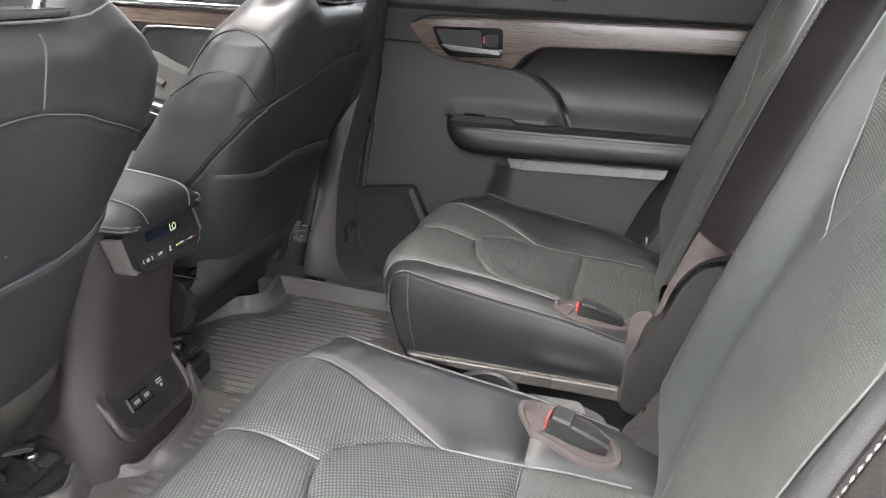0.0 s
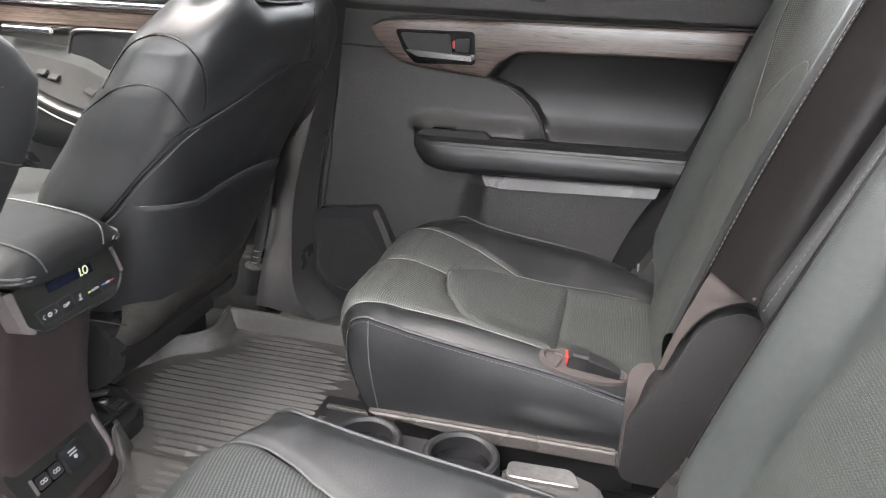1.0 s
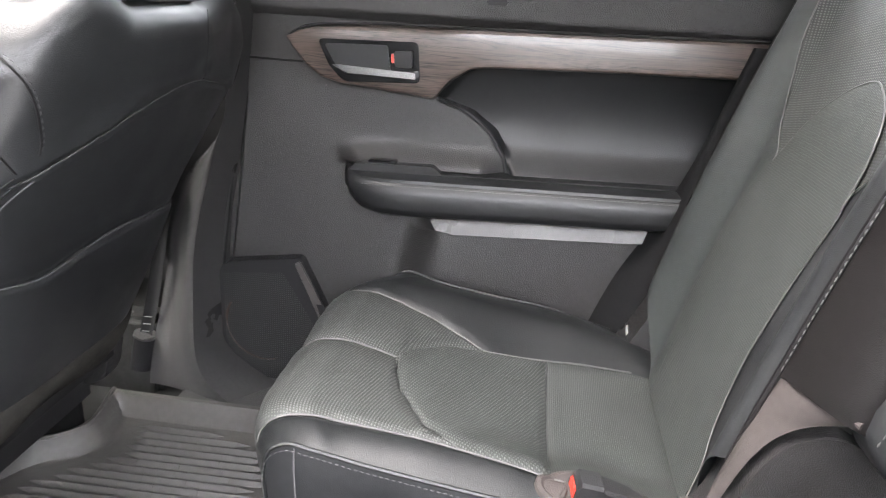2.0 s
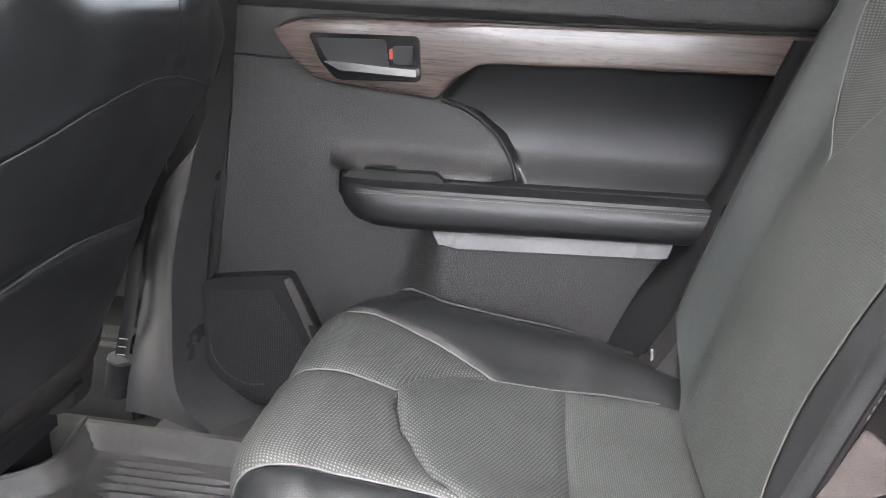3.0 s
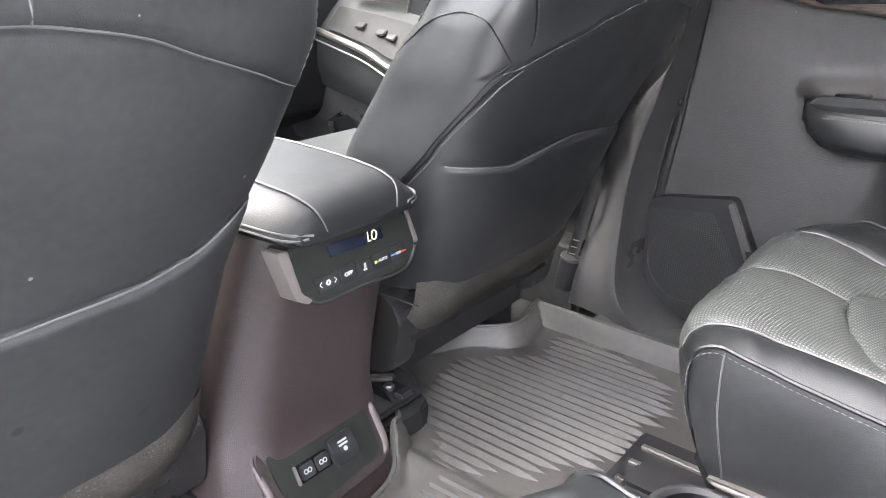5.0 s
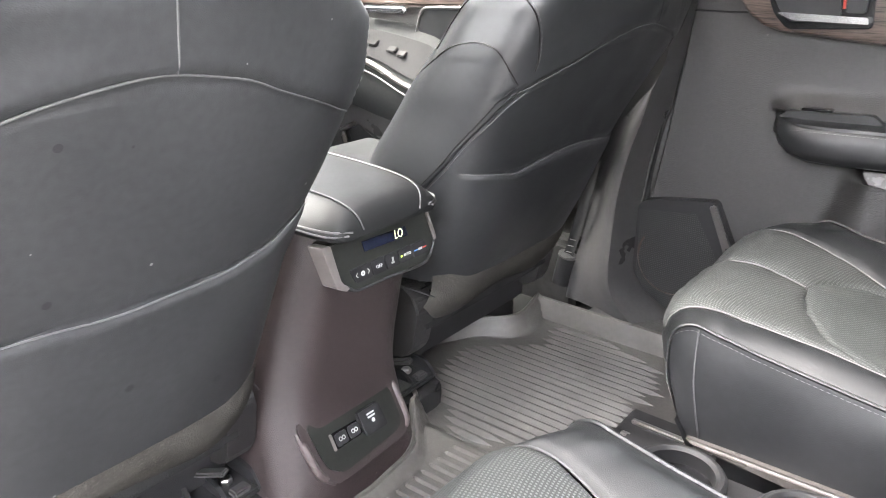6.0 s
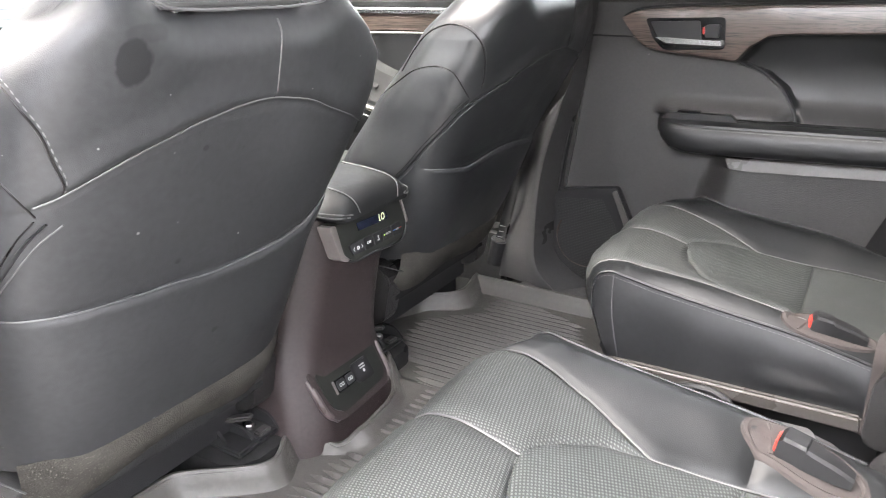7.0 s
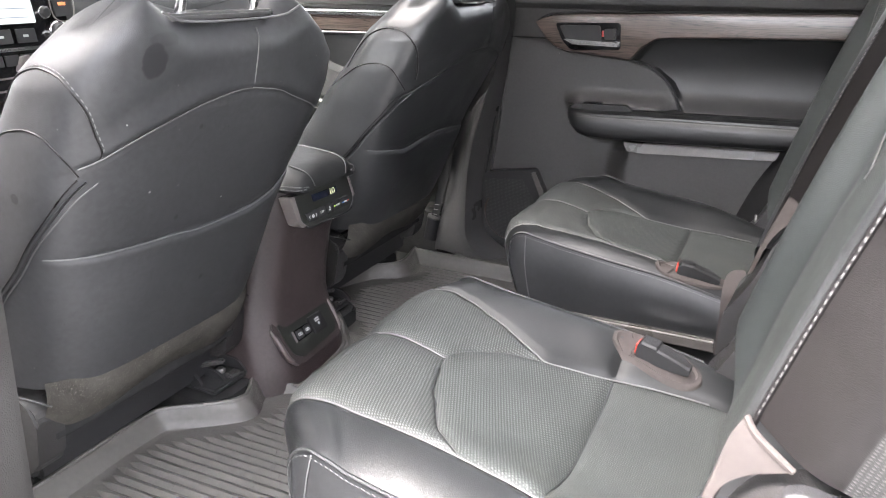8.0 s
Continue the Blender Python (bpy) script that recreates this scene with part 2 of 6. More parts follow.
MESH_CLOTH = dotted("dark_mesh_cloth", (0.011, 0.0105, 0.0105), (0.034, 0.032, 0.031), pitch=0.004, radius=0.28, rough=0.85)
CHROME = material("satin_chrome", (0.82, 0.82, 0.82), 0.16, metal=1.0, var=0.03, rough_var=0.04)
STEEL = material("grey_steel", (0.38, 0.37, 0.36), 0.38, metal=1.0, var=0.2)
RED = material("red_plastic", (0.48, 0.045, 0.03), 0.4, var=0.1)
GRILLE = dotted("speaker_mesh", (0.012, 0.012, 0.012), (0.05, 0.05, 0.05), pitch=0.004, radius=0.3)
RUST = material("copper_brown", (0.055, 0.030, 0.022), 0.5, var=0.3)
WOOD = wood_material()
flecks(BROWN_PLASTIC, 70, 0.12, (0.13, 0.11, 0.105), 0.12)
flecks(FELT, 420, 0.45, (0.105, 0.098, 0.088), 0.55)
flecks(RUBBER, 60, 0.12, (0.16, 0.15, 0.14), 0.10)
flecks(DOOR_PLASTIC, 60, 0.08, (0.12, 0.115, 0.11), 0.06)
WHITE_PRINT = material("white_print", (0.38, 0.38, 0.37), 0.5, var=0.03)
HEADLINER = material("beige_headliner", (0.55, 0.53, 0.50), 0.95, spec=0.1, grain=0.4, fine="noise", var=0.05)
ASPHALT = material("grey_asphalt", (0.13, 0.13, 0.128), 0.9, grain=0.8, grain_scale=80, fine="noise", var=0.3, scale=8)
RENDER = material("grey_wall_render", (0.30, 0.295, 0.285), 0.9, spec=0.1, grain=0.5, grain_scale=60, fine="noise", var=0.1, scale=6)
PAINT = material("grey_car_paint", (0.30, 0.31, 0.32), 0.3, coat=0.8, var=0.03)


def tinted_glass(name, tint):
    m = bpy.data.materials.new(name)
    m.use_nodes = True
    nt = m.node_tree
    nt.nodes.remove(nt.nodes["Principled BSDF"])
    clear, gloss, mix = nt.nodes.new("ShaderNodeBsdfTransparent"), nt.nodes.new("ShaderNodeBsdfGlossy"), nt.nodes.new("ShaderNodeMixShader")
    clear.inputs["Color"].default_value = (*tint, 1)
    gloss.inputs["Roughness"].default_value = 0.02
    fres = nt.nodes.new("ShaderNodeFresnel")
    nt.links.new(fres.outputs["Fac"], mix.inputs["Fac"])
    nt.links.new(clear.outputs["BSDF"], mix.inputs[1])
    nt.links.new(gloss.outputs["BSDF"], mix.inputs[2])
    nt.links.new(mix.outputs["Shader"], nt.nodes["Material Output"].inputs["Surface"])
    return m


TINTED = tinted_glass("tinted_glass", (0.74, 0.75, 0.74))
FRONT_GLASS = tinted_glass("front_glass", (0.66, 0.67, 0.66))
ROOF_GLASS = tinted_glass("roof_glass", (0.40, 0.40, 0.40))
LCD = glow("lcd_digits", (0.62, 0.64, 0.36), 0.02)
SCREEN = glow("screen_light", (0.30, 0.33, 0.32), 0.055)
SCREEN_LINE = glow("screen_line", (0.10, 0.12, 0.16), 0.03)
SCREEN_RED = glow("screen_red", (0.5, 0.10, 0.08), 0.05)
GREEN_LED = glow("green_led", (0.45, 0.75, 0.10), 0.03)


# ---- mesh helpers ----
def thing(name, at, label, category, group=""):
    e = new(name)
    e.location = at
    e.empty_display_size = 0.05
    return tagged(e, label, category, group)


def under(ob, parent):
    """Hangs ob, built in world places, under a thing (an Empty) or under a part of one."""
    ob.parent = parent
    if parent.type == "EMPTY":
        ob.matrix_parent_inverse = Matrix.Translation(parent.location).inverted()
    return ob


def part(name, bm, mat, parent=None, label="", angle=40, kind="", category=""):
    """Links a bmesh, given in world places, as one mesh object under a thing or a part."""
    me = bpy.data.meshes.new(name)
    bmesh.ops.recalc_face_normals(bm, faces=bm.faces)
    bm.to_mesh(me)
    bm.free()
    me.polygons.foreach_set("use_smooth", [True] * len(me.polygons))
    me.set_sharp_from_angle(angle=radians(angle))
    me.materials.append(mat)
    ob = new(name, me)
    if parent is not None:
        under(ob, parent)
    return tagged(ob, label, category, "", kind)


def grid(fn, nu, nv, uvfn=None, closed=False):
    bm = bmesh.new()
    rows = [[bm.verts.new(fn(i / nu, j / nv)) for j in range(nv + 1)] for i in range(nu + (0 if closed else 1))]
    lay = bm.loops.layers.uv.new("UVMap") if uvfn else None
    n = len(rows)
    for i in range(nu):
        for j in range(nv):
            ids = ((i, j), (i + 1, j), (i + 1, j + 1), (i, j + 1))
            vs = [rows[a % n][b] for a, b in ids]
            if len(set(vs)) < 4:
                continue
            f = bm.faces.new(vs)
            if lay:
                for loop, (a, b) in zip(f.loops, ids):
                    loop[lay].uv = uvfn(a / nu, b / nv)
    return bm


def smooth_line(pts, n):
    """n + 1 points at even steps along a smooth curve through the given ones."""
    p = [Vector(q) for q in pts]
    if len(p) == 2:
        dense = [p[0].lerp(p[1], i / 20) for i in range(21)]
    else:
        e = [p[0] * 2 - p[1], *p, p[-1] * 2 - p[-2]]
        dense = []
        for i in range(1, len(e) - 2):
            a, b, c, d = e[i - 1:i + 3]
            for k in range(12):
                t = k / 12
                dense.append(0.5 * ((2 * b) + (c - a) * t + (2 * a - 5 * b + 4 * c - d) * t * t + (3 * b - a - 3 * c + d) * t ** 3))
        dense.append(p[-1])
    run = [0.0]
    for a, b in zip(dense, dense[1:]):
        run.append(run[-1] + (b - a).length)
    out, k = [], 0
    for i in range(n + 1):
        s = run[-1] * i / n
        while k < len(run) - 2 and run[k + 1] < s:
            k += 1
        f = (s - run[k]) / max(1e-9, run[k + 1] - run[k])
        out.append(dense[k].lerp(dense[k + 1], min(1, max(0, f))))
    return out


def patch(a, b, fn, nu=40, nv=24):
    """A panel between two lines drawn on a surface fn(u, v)."""
    la, lb = smooth_line([(*q, 0) for q in a], nu), smooth_line([(*q, 0) for q in b], nu)

    def at(i, j):
        k = round(i * nu)
        return la[k].lerp(lb[k], j)
    return grid(lambda i, j: fn(*at(i, j)[:2]), nu, nv, lambda i, j: tuple(at(i, j)[:2]))


def tube(pts, r, sides=6, n=None, flat=1.0):
    """A round cord along a smooth line."""
    line = smooth_line(pts, n or max(8, 6 * len(pts)))
    bm = bmesh.new()
    rings = []
    up = Vector((0.13, 0.21, 0.97))
    for i, p in enumerate(line):
        d = (line[min(i + 1, len(line) - 1)] - line[max(i - 1, 0)]).normalized()
        a = d.cross(up)
        a = a.normalized() if a.length > 1e-3 else d.orthogonal().normalized()
        b = a.cross(d).normalized()
        rings.append([bm.verts.new(p + r * (math.cos(t) * a + flat * math.sin(t) * b)) for t in (2 * math.pi * k / sides for k in range(sides))])
    for x, y in zip(rings, rings[1:]):
        for k in range(sides):
            bm.faces.new((x[k], x[(k + 1) % sides], y[(k + 1) % sides], y[k]))
    bm.faces.new(rings[0]), bm.faces.new(rings[-1][::-1])
    return bm


def stitches(pts, fn=None, length=0.0045, gap=0.0030, r=0.0009):
    """A row of short threads along a line, joined into one piece."""
    rough = smooth_line(pts, 60)
    total = sum((b - a).length for a, b in zip(rough, rough[1:]))
    n = max(2, int(total / (length + gap)))
    line = smooth_line(pts, 3 * n)
    bm = bmesh.new()
    for i in range(0, 3 * n - 2, 3):
        p, q = line[i], line[i + 2]
        d = (q - p).normalized()
        a = d.orthogonal().normalized()
        b = d.cross(a)
        ends = []
        for c, s in ((p, 0.4), ((p + q) / 2, 1.0), (q, 0.4)):
            ends.append([bm.verts.new(c + r * s * (math.cos(t) * a + math.sin(t) * b)) for t in (k * math.pi / 2 for k in range(4))])
        for x, y in zip(ends, ends[1:]):
            for k in range(4):
                bm.faces.new((x[k], x[(k + 1) % 4], y[(k + 1) % 4], y[k]))
    return bm


def prism(poly, to3d, d0, d1, bevel=0.004, segments=2):
    """A plate with the given outline, from depth d0 to d1, with rounded edges."""
    bm = bmesh.new()
    a = [bm.verts.new(to3d(*p, d0)) for p in poly]
    b = [bm.verts.new(to3d(*p, d1)) for p in poly]
    n = len(poly)
    bm.faces.new(a), bm.faces.new(b[::-1])
    for k in range(n):
        bm.faces.new((a[k], b[k], b[(k + 1) % n], a[(k + 1) % n]))
    if bevel:
        bmesh.ops.bevel(bm, geom=list(bm.edges), offset=bevel, segments=segments, affect="EDGES", clamp_overlap=True)
    return bm


def box(x0, x1, y0, y1, z0, z1, bevel=0.004, segments=2):
    return prism([(x0, y0), (x1, y0), (x1, y1), (x0, y1)], lambda x, y, z: Vector((x, y, z)), z0, z1, bevel, segments)


def move(bm, m):
    bmesh.ops.transform(bm, matrix=m, verts=bm.verts)
    return bm


def rounded(poly, r, n=4):
    """The outline with its corners rounded."""
    out, k = [], len(poly)
    for i in range(k):
        p, a, b = Vector(poly[i]), Vector(poly[i - 1]), Vector(poly[(i + 1) % k])
        da, db = (a - p), (b - p)
        rr = min(r, da.length * 0.45, db.length * 0.45)
        s, e = p + da.normalized() * rr, p + db.normalized() * rr
        for j in range(n + 1):
            t = j / n
            out.append(tuple((1 - t) ** 2 * s + 2 * t * (1 - t) * p + t * t * e))
    return out


def disc(c, axis, r, depth, bevel=0.002, n=32, hole=0.0):
    """A round plate, or a ring, centred at c, its depth along axis."""
    c, ax = Vector(c), Vector(axis).normalized()
    a = ax.orthogonal().normalized()
    b = ax.cross(a)
    prof = [(r - bevel, depth), (r, depth - bevel), (r, 0)]
    prof = ([(hole, 0), (hole, depth - bevel), (hole + bevel, depth)] if hole else [(0.0001, depth)]) + prof
    bm = bmesh.new()
    rings = []
    for rr, d in prof:
        rings.append([bm.verts.new(c + ax * d + rr * (math.cos(t) * a + math.sin(t) * b)) for t in (2 * math.pi * k / n for k in range(n))])
    for x, y in zip(rings, rings[1:]):
        for k in range(n):
            bm.faces.new((x[k], x[(k + 1) % n], y[(k + 1) % n], y[k]))
    if not hole:
        bmesh.ops.remove_doubles(bm, verts=rings[0], dist=0.001)
    return bm


def loft(rings, closed_ends=True):
    bm = bmesh.new()
    vs = [[bm.verts.new(p) for p in ring] for ring in rings]
    n = len(vs[0])
    for x, y in zip(vs, vs[1:]):
        for k in range(n):
            bm.faces.new((x[k], x[(k + 1) % n], y[(k + 1) % n], y[k]))
    if closed_ends:
        bm.faces.new(vs[0][::-1]), bm.faces.new(vs[-1])
    return bm


def lettering(name, words, size, m, mat, parent, depth=0.0004):
    """Raised letters of the built-in font, as a mesh; m lays their plane."""
    cu = bpy.data.curves.new(name, "FONT")
    cu.body, cu.size, cu.extrude, cu.align_x, cu.align_y = words, size, depth, "CENTER", "CENTER"
    tmp = bpy.data.objects.new(name, cu)
    me = bpy.data.meshes.new_from_object(tmp)
    bpy.data.objects.remove(tmp)
    me.transform(m)
    me.materials.clear()
    me.materials.append(mat)
    ob = new(name, me)
    return under(ob, parent)


def lerp_table(table, x):
    if x <= table[0][0]:
        return table[0][1]
    for (a, va), (b, vb) in zip(table, table[1:]):
        if x <= b:
            f = (x - a) / (b - a)
            f = f * f * (3 - 2 * f) * 0.35 + f * 0.65
            return va + (vb - va) * f
    return table[-1][1]


def step(a, b, x):
    t = min(1, max(0, (x - a) / (b - a)))
    return t * t * (3 - 2 * t)


# ---- ground and car body ----
def build_shell():
    part("ground", grid(lambda u, v: Vector((-900 + 1800 * u, -900 + 1800 * v, -0.62)), 8, 8), ASPHALT, None,
         "grey asphalt ground round the parked car", kind="structure")
    # unseen wall, added to cut the low sky light entering by the doorway
    part("side_light_wall", box(-9.0, 9.0, -4.3, -4.0, -0.62, 1.5, 0.02), RENDER, None, "unseen plain grey wall added to hold back side light", kind="structure")
    part("floor", box(-1.9, 1.6, -0.72, 0.74, -0.14, -0.03, 0.01), CARPET, None, "black carpeted car floor", kind="structure")
    # roof opening and its glass are unseen, added to light the cabin from above
    bm = bmesh.new()
    for x0, x1, y0, y1 in ((-1.0, -0.70, -0.74, 0.74), (0.36, 1.6, -0.74, 0.74), (-0.70, 0.36, -0.74, -0.42), (-0.70, 0.36, 0.42, 0.74)):
        for v in bmesh.ops.create_cube(bm, size=1.0)["verts"]:
            v.co = Vector((x0 + (x1 - x0) * (v.co.x + 0.5), y0 + (y1 - y0) * (v.co.y + 0.5), 1.08 + 0.04 * (v.co.z + 0.5)))
    part("ceiling", bm, HEADLINER, None, "light cloth roof lining round an opening added for top light", kind="structure")
    part("trim", box(0.62, 1.6, 0.74, 0.80, -0.1, 0.78, 0.01), DOOR_PLASTIC, None, "dark rear quarter side trim", kind="structure")
    part("trim", box(0.80, 1.6, -0.80, -0.74, -0.1, 0.78, 0.01), DOOR_PLASTIC, None, "dark rear quarter side trim", kind="structure")
    part("wall_rear", box(1.6, 1.66, -0.8, 0.8, -0.1, 0.75, 0.01), DOOR_PLASTIC, None, "dark tailgate trim", kind="structure")
    part("wall_front", box(-1.96, -1.9, -0.8, 0.8, -0.1, 0.66, 0.01), BLACK_PLASTIC, None, "dark firewall under the dashboard", kind="structure")
    for y in (-0.74, 0.74):
        part("pillar", prism([(-0.52, -0.1), (-0.40, -0.1), (-0.30, 0.80), (-0.25, 1.1), (-0.34, 1.1), (-0.42, 0.80)],
                             lambda x, z, d, y=y: Vector((x, y + d, z)), -0.02, 0.05, 0.01), DOOR_PLASTIC, None,
             "dark centre pillar trim of the car", kind="structure")
        part("pillar", prism([(0.62, 0.7), (0.78, 0.7), (0.95, 1.1), (0.85, 1.1)], lambda x, z, d, y=y: Vector((x, y + d, z)), -0.02, 0.05, 0.01),
             HEADLINER, None, "light rear pillar trim of the car", kind="structure")
    part("window_5", box(-0.71, 0.37, -0.43, 0.43, 1.122, 1.127, 0), ROOF_GLASS, None, "unseen glass roof panel added to let in top light", kind="structure")
    for name, y0, y1 in (("window_6", 0.746, 0.752),):
        part(name, box(-1.7, -0.38, y0, y1, 0.72, 1.08, 0), FRONT_GLASS, None, "lightly tinted front side window", kind="structure")
    part("window_8", prism([(-1.90, 0.72), (-1.02, 1.10), (-1.02, 1.106), (-1.90, 0.726)], lambda x, z, y: Vector((x, y, z)), -0.72, 0.72, 0), FRONT_GLASS, None, "lightly tinted windscreen", kind="structure")
    for name, x0, x1, y0, y1 in (("window_1", -0.36, 0.72, 0.746, 0.752), ("window_2", 0.74, 1.6, 0.746, 0.752), ("window_3", 0.80, 1.6, -0.752, -0.746), ("window_4", 1.60, 1.606, -0.74, 0.74)):
        part(name, box(x0, x1, y0, y1, 0.74, 1.08, 0), TINTED, None, "lightly tinted rear side window glass", kind="structure")
    part("trim", box(-0.42, 0.80, -0.80, -0.70, -0.16, -0.02, 0.02), BLACK_PLASTIC, None, "black sill of the open doorway", kind="structure")
    part("trim", box(-0.98, -0.515, 0.664, 0.732, -0.06, 0.125, 0.012, 3), CARPET, None, "black carpet along the front sill", kind="structure")
    # near front door, out of view, added to keep low outside light off the seats
    ajar = Matrix.Translation((-1.72, -0.78, 0.0)) @ Matrix.Rotation(radians(-3), 4, "Z")
    front = part("door_2", move(box(0.0, 1.20, -0.03, 0.04, -0.12, 0.715, 0.012), ajar), DOOR_PLASTIC, None, "unseen closed charcoal front door that blocks low light beside the driver", kind="structure")
    part("pane", move(box(0.05, 1.15, 0.0, 0.005, 0.722, 1.06, 0), ajar), FRONT_GLASS, front)
    # the rear door beside the doorway stands open on its front hinges; unseen, added to block side light
    swing = Matrix.Translation((-0.43, -0.81, 0.0)) @ Matrix.Rotation(radians(-66), 4, "Z")
    door = part("door_1", move(box(0.0, 1.02, -0.07, 0.0, -0.12, 0.72, 0.015), swing), DOOR_PLASTIC, None, "charcoal panel of the unseen open rear door that blocks side light", kind="structure")
    part("door_frame", move(box(0.0, 0.05, -0.05, -0.01, 0.72, 1.08, 0.008), swing), BLACK_PLASTIC, door)
    part("door_frame", move(box(0.97, 1.02, -0.05, -0.01, 0.72, 1.08, 0.008), swing), BLACK_PLASTIC, door)
    part("door_frame", move(box(0.0, 1.02, -0.05, -0.01, 1.082, 1.12, 0.008), swing), BLACK_PLASTIC, door)
    part("pane", move(box(0.053, 0.967, -0.032, -0.027, 0.722, 1.08, 0), swing), TINTED, door)


# ---- floor liner ----
def build_mat():
    # front border of the liner across the car, from the near sill to the far sill
    front = [(-0.70, -0.575), (-0.55, -0.568), (-0.44, -0.572), (-0.355, -0.566), (-0.342, -0.560), (-0.325, -0.530), (-0.300, -0.503), (-0.280, -0.472), (-0.255, -0.456), (-0.235, -0.456), (-0.212, -0.474), (-0.185, -0.488),
             (-0.170, -0.484), (-0.158, -0.430), (-0.10, -0.402), (0.0, -0.412), (0.04, -0.430), (0.058, -0.455), (0.075, -0.470), (0.105, -0.485), (0.130, -0.510), (0.145, -0.560), (0.165, -0.60), (0.20, -0.625), (0.30, -0.645),
             (0.385, -0.60), (0.42, -0.545), (0.455, -0.522), (0.50, -0.528), (0.545, -0.540), (0.575, -0.545)]

    def edge(y):
        return sum(lerp_table(front, y + d) for d in (-0.016, -0.008, 0.0, 0.008, 0.016)) / 5

    def top(x, y):
        lip = 0.036 * step(edge(y) + 0.024, edge(y) + 0.003, x)
        side = 0.036 * max(step(0.535, 0.556, y), step(-0.60, -0.655, y))
        mid = 0.016 * step(0.12, 0.09, abs(y + 0.01))
        return max(lip * (1 - 0.78 * step(0.125, 0.095, abs(y + 0.045))), side) + mid * 0.9

    def fn(u, v):
        y = -0.67 + 1.235 * v
        x0 = edge(y)
        x = x0 + (0.12 - x0) * u ** 1.3
        return Vector((x, y, top(x, y)))
    mat = thing("floor_liner", (0, 0, 0), "ribbed grey rubber floor liner with raised edges", "floor mat")
    part("liner", grid(fn, 60, 260), RUBBER, mat, "moulded grey rubber sheet")
    # its outer rim
    rim = [Vector((edge(-0.67 + 1.235 * k / 90), -0.67 + 1.235 * k / 90, 0)) for k in range(91)]
    rim = [Vector((p.x - 0.002, p.y, top(p.x, p.y))) for p in rim]
    part("rim", tube(rim, 0.0045, 6, 180), RUBBER, mat)

    def rib_mesh(length, odd):
        w, h, tip, cut = (0.0084, 0.0066, 0.026, 0.0007) if odd < 2 else (0.0050, 0.0050, 0.008, 0.0004)
        secs = [(0.0, 0.05, 1), (tip, 1.0, 1)]
        x = 0.055 + 0.035 * odd
        while x < length - 0.04:
            secs += [(x - cut, 1.0, 1), (x - cut * 0.6, 1.0, 0.88), (x + cut * 0.6, 1.0, 0.88), (x + cut, 1.0, 1)]
            x += 0.070
        secs += [(length - tip, 1.0, 1), (length, 0.05, 1)]
        rings = []
        for x, k, up in secs:
            rings.append([Vector((x, -w * k, 0)), Vector((x, -w * 0.22 * k, h * k * up)), Vector((x, w * 0.14 * k, h * k * up)), Vector((x, w * k, 0))])
        bm = loft(rings)
        bmesh.ops.recalc_face_normals(bm, faces=bm.faces)
        me = bpy.data.meshes.new("rib")
        bm.to_mesh(me)
        bm.free()
        me.materials.append(RUBBER)
        return me
    shared = {}

    def rib(x0, x1, y, z, skew, low=False):
        odd = 2 if low else round(y / 0.018) % 2
        key = (round((x1 - x0) / 0.03), odd)
        if key not in shared:
            shared[key] = rib_mesh(key[0] * 0.03, odd)
        ob = new("rib", shared[key])
        ob.location, ob.rotation_euler = (x0, y, z), (0, 0, skew)
        under(ob, mat)
    far0 = [(0.09, -0.43), (0.15, -0.462), (0.175, -0.53), (0.20, -0.56), (0.335, -0.572), (0.39, -0.52), (0.438, -0.465), (0.52, -0.482)]
    far1 = [(0.09, -0.385), (0.115, -0.346), (0.19, -0.272), (0.25, -0.218), (0.43, -0.212), (0.485, -0.25), (0.53, -0.36)]
    for k in range(24):
        y = 0.100 + 0.0180 * k
        rib(lerp_table(far0, y) + 0.008 * (k % 2), lerp_table(far1, y) + 0.010 * (k % 2), y, 0.0005, 0.02)
    near0 = [(-0.56, -0.525), (-0.513, -0.534), (-0.46, -0.543), (-0.406, -0.548), (-0.373, -0.533), (-0.336, -0.494), (-0.304, -0.449), (-0.245, -0.425), (-0.13, -0.41)]
    for k in range(25):
        y = -0.130 - 0.0180 * k
        rib(lerp_table(near0, y) + 0.008 * (k % 2), -0.14, y - 0.01, 0.0005, 0.05)
    for k in range(9):
        rib(-0.385, -0.24, 0.068 - 0.018 * k, 0.0135, 0.05, True)


# ---- rear captain's chairs ----
PROFILE = [(-0.22, (-0.112, 0.19)), (-0.18, (-0.130, 0.232)), (-0.155, (-0.136, 0.260)), (-0.13, (-0.128, 0.286)), (-0.105, (-0.105, 0.302)),
           (-0.07, (-0.070, 0.305)), (-0.03, (-0.030, 0.297)), (0.0, (0.0, 0.288)), (0.05, (0.05, 0.275)), (0.107, (0.107, 0.256)),
           (0.15, (0.15, 0.243)), (0.196, (0.196, 0.230)), (0.25, (0.25, 0.220)), (0.40, (0.40, 0.195))]
# the piped seams of the cushion: one runs straight, the other curves in to the leaf-shaped insert
SEAM_STRAIGHT = [(-0.22, 0.178), (-0.10, 0.176), (-0.04, 0.173), (0.03, 0.174), (0.107, 0.177), (0.15, 0.182), (0.196, 0.187), (0.30, 0.192), (0.40, 0.194)]
SEAM_CURVED = [(-0.22, 0.162), (-0.10, 0.165), (-0.05, 0.157), (0.02, 0.130), (0.06, 0.112), (0.107, 0.095), (0.15, 0.106), (0.196, 0.117), (0.30, 0.138), (0.40, 0.145)]
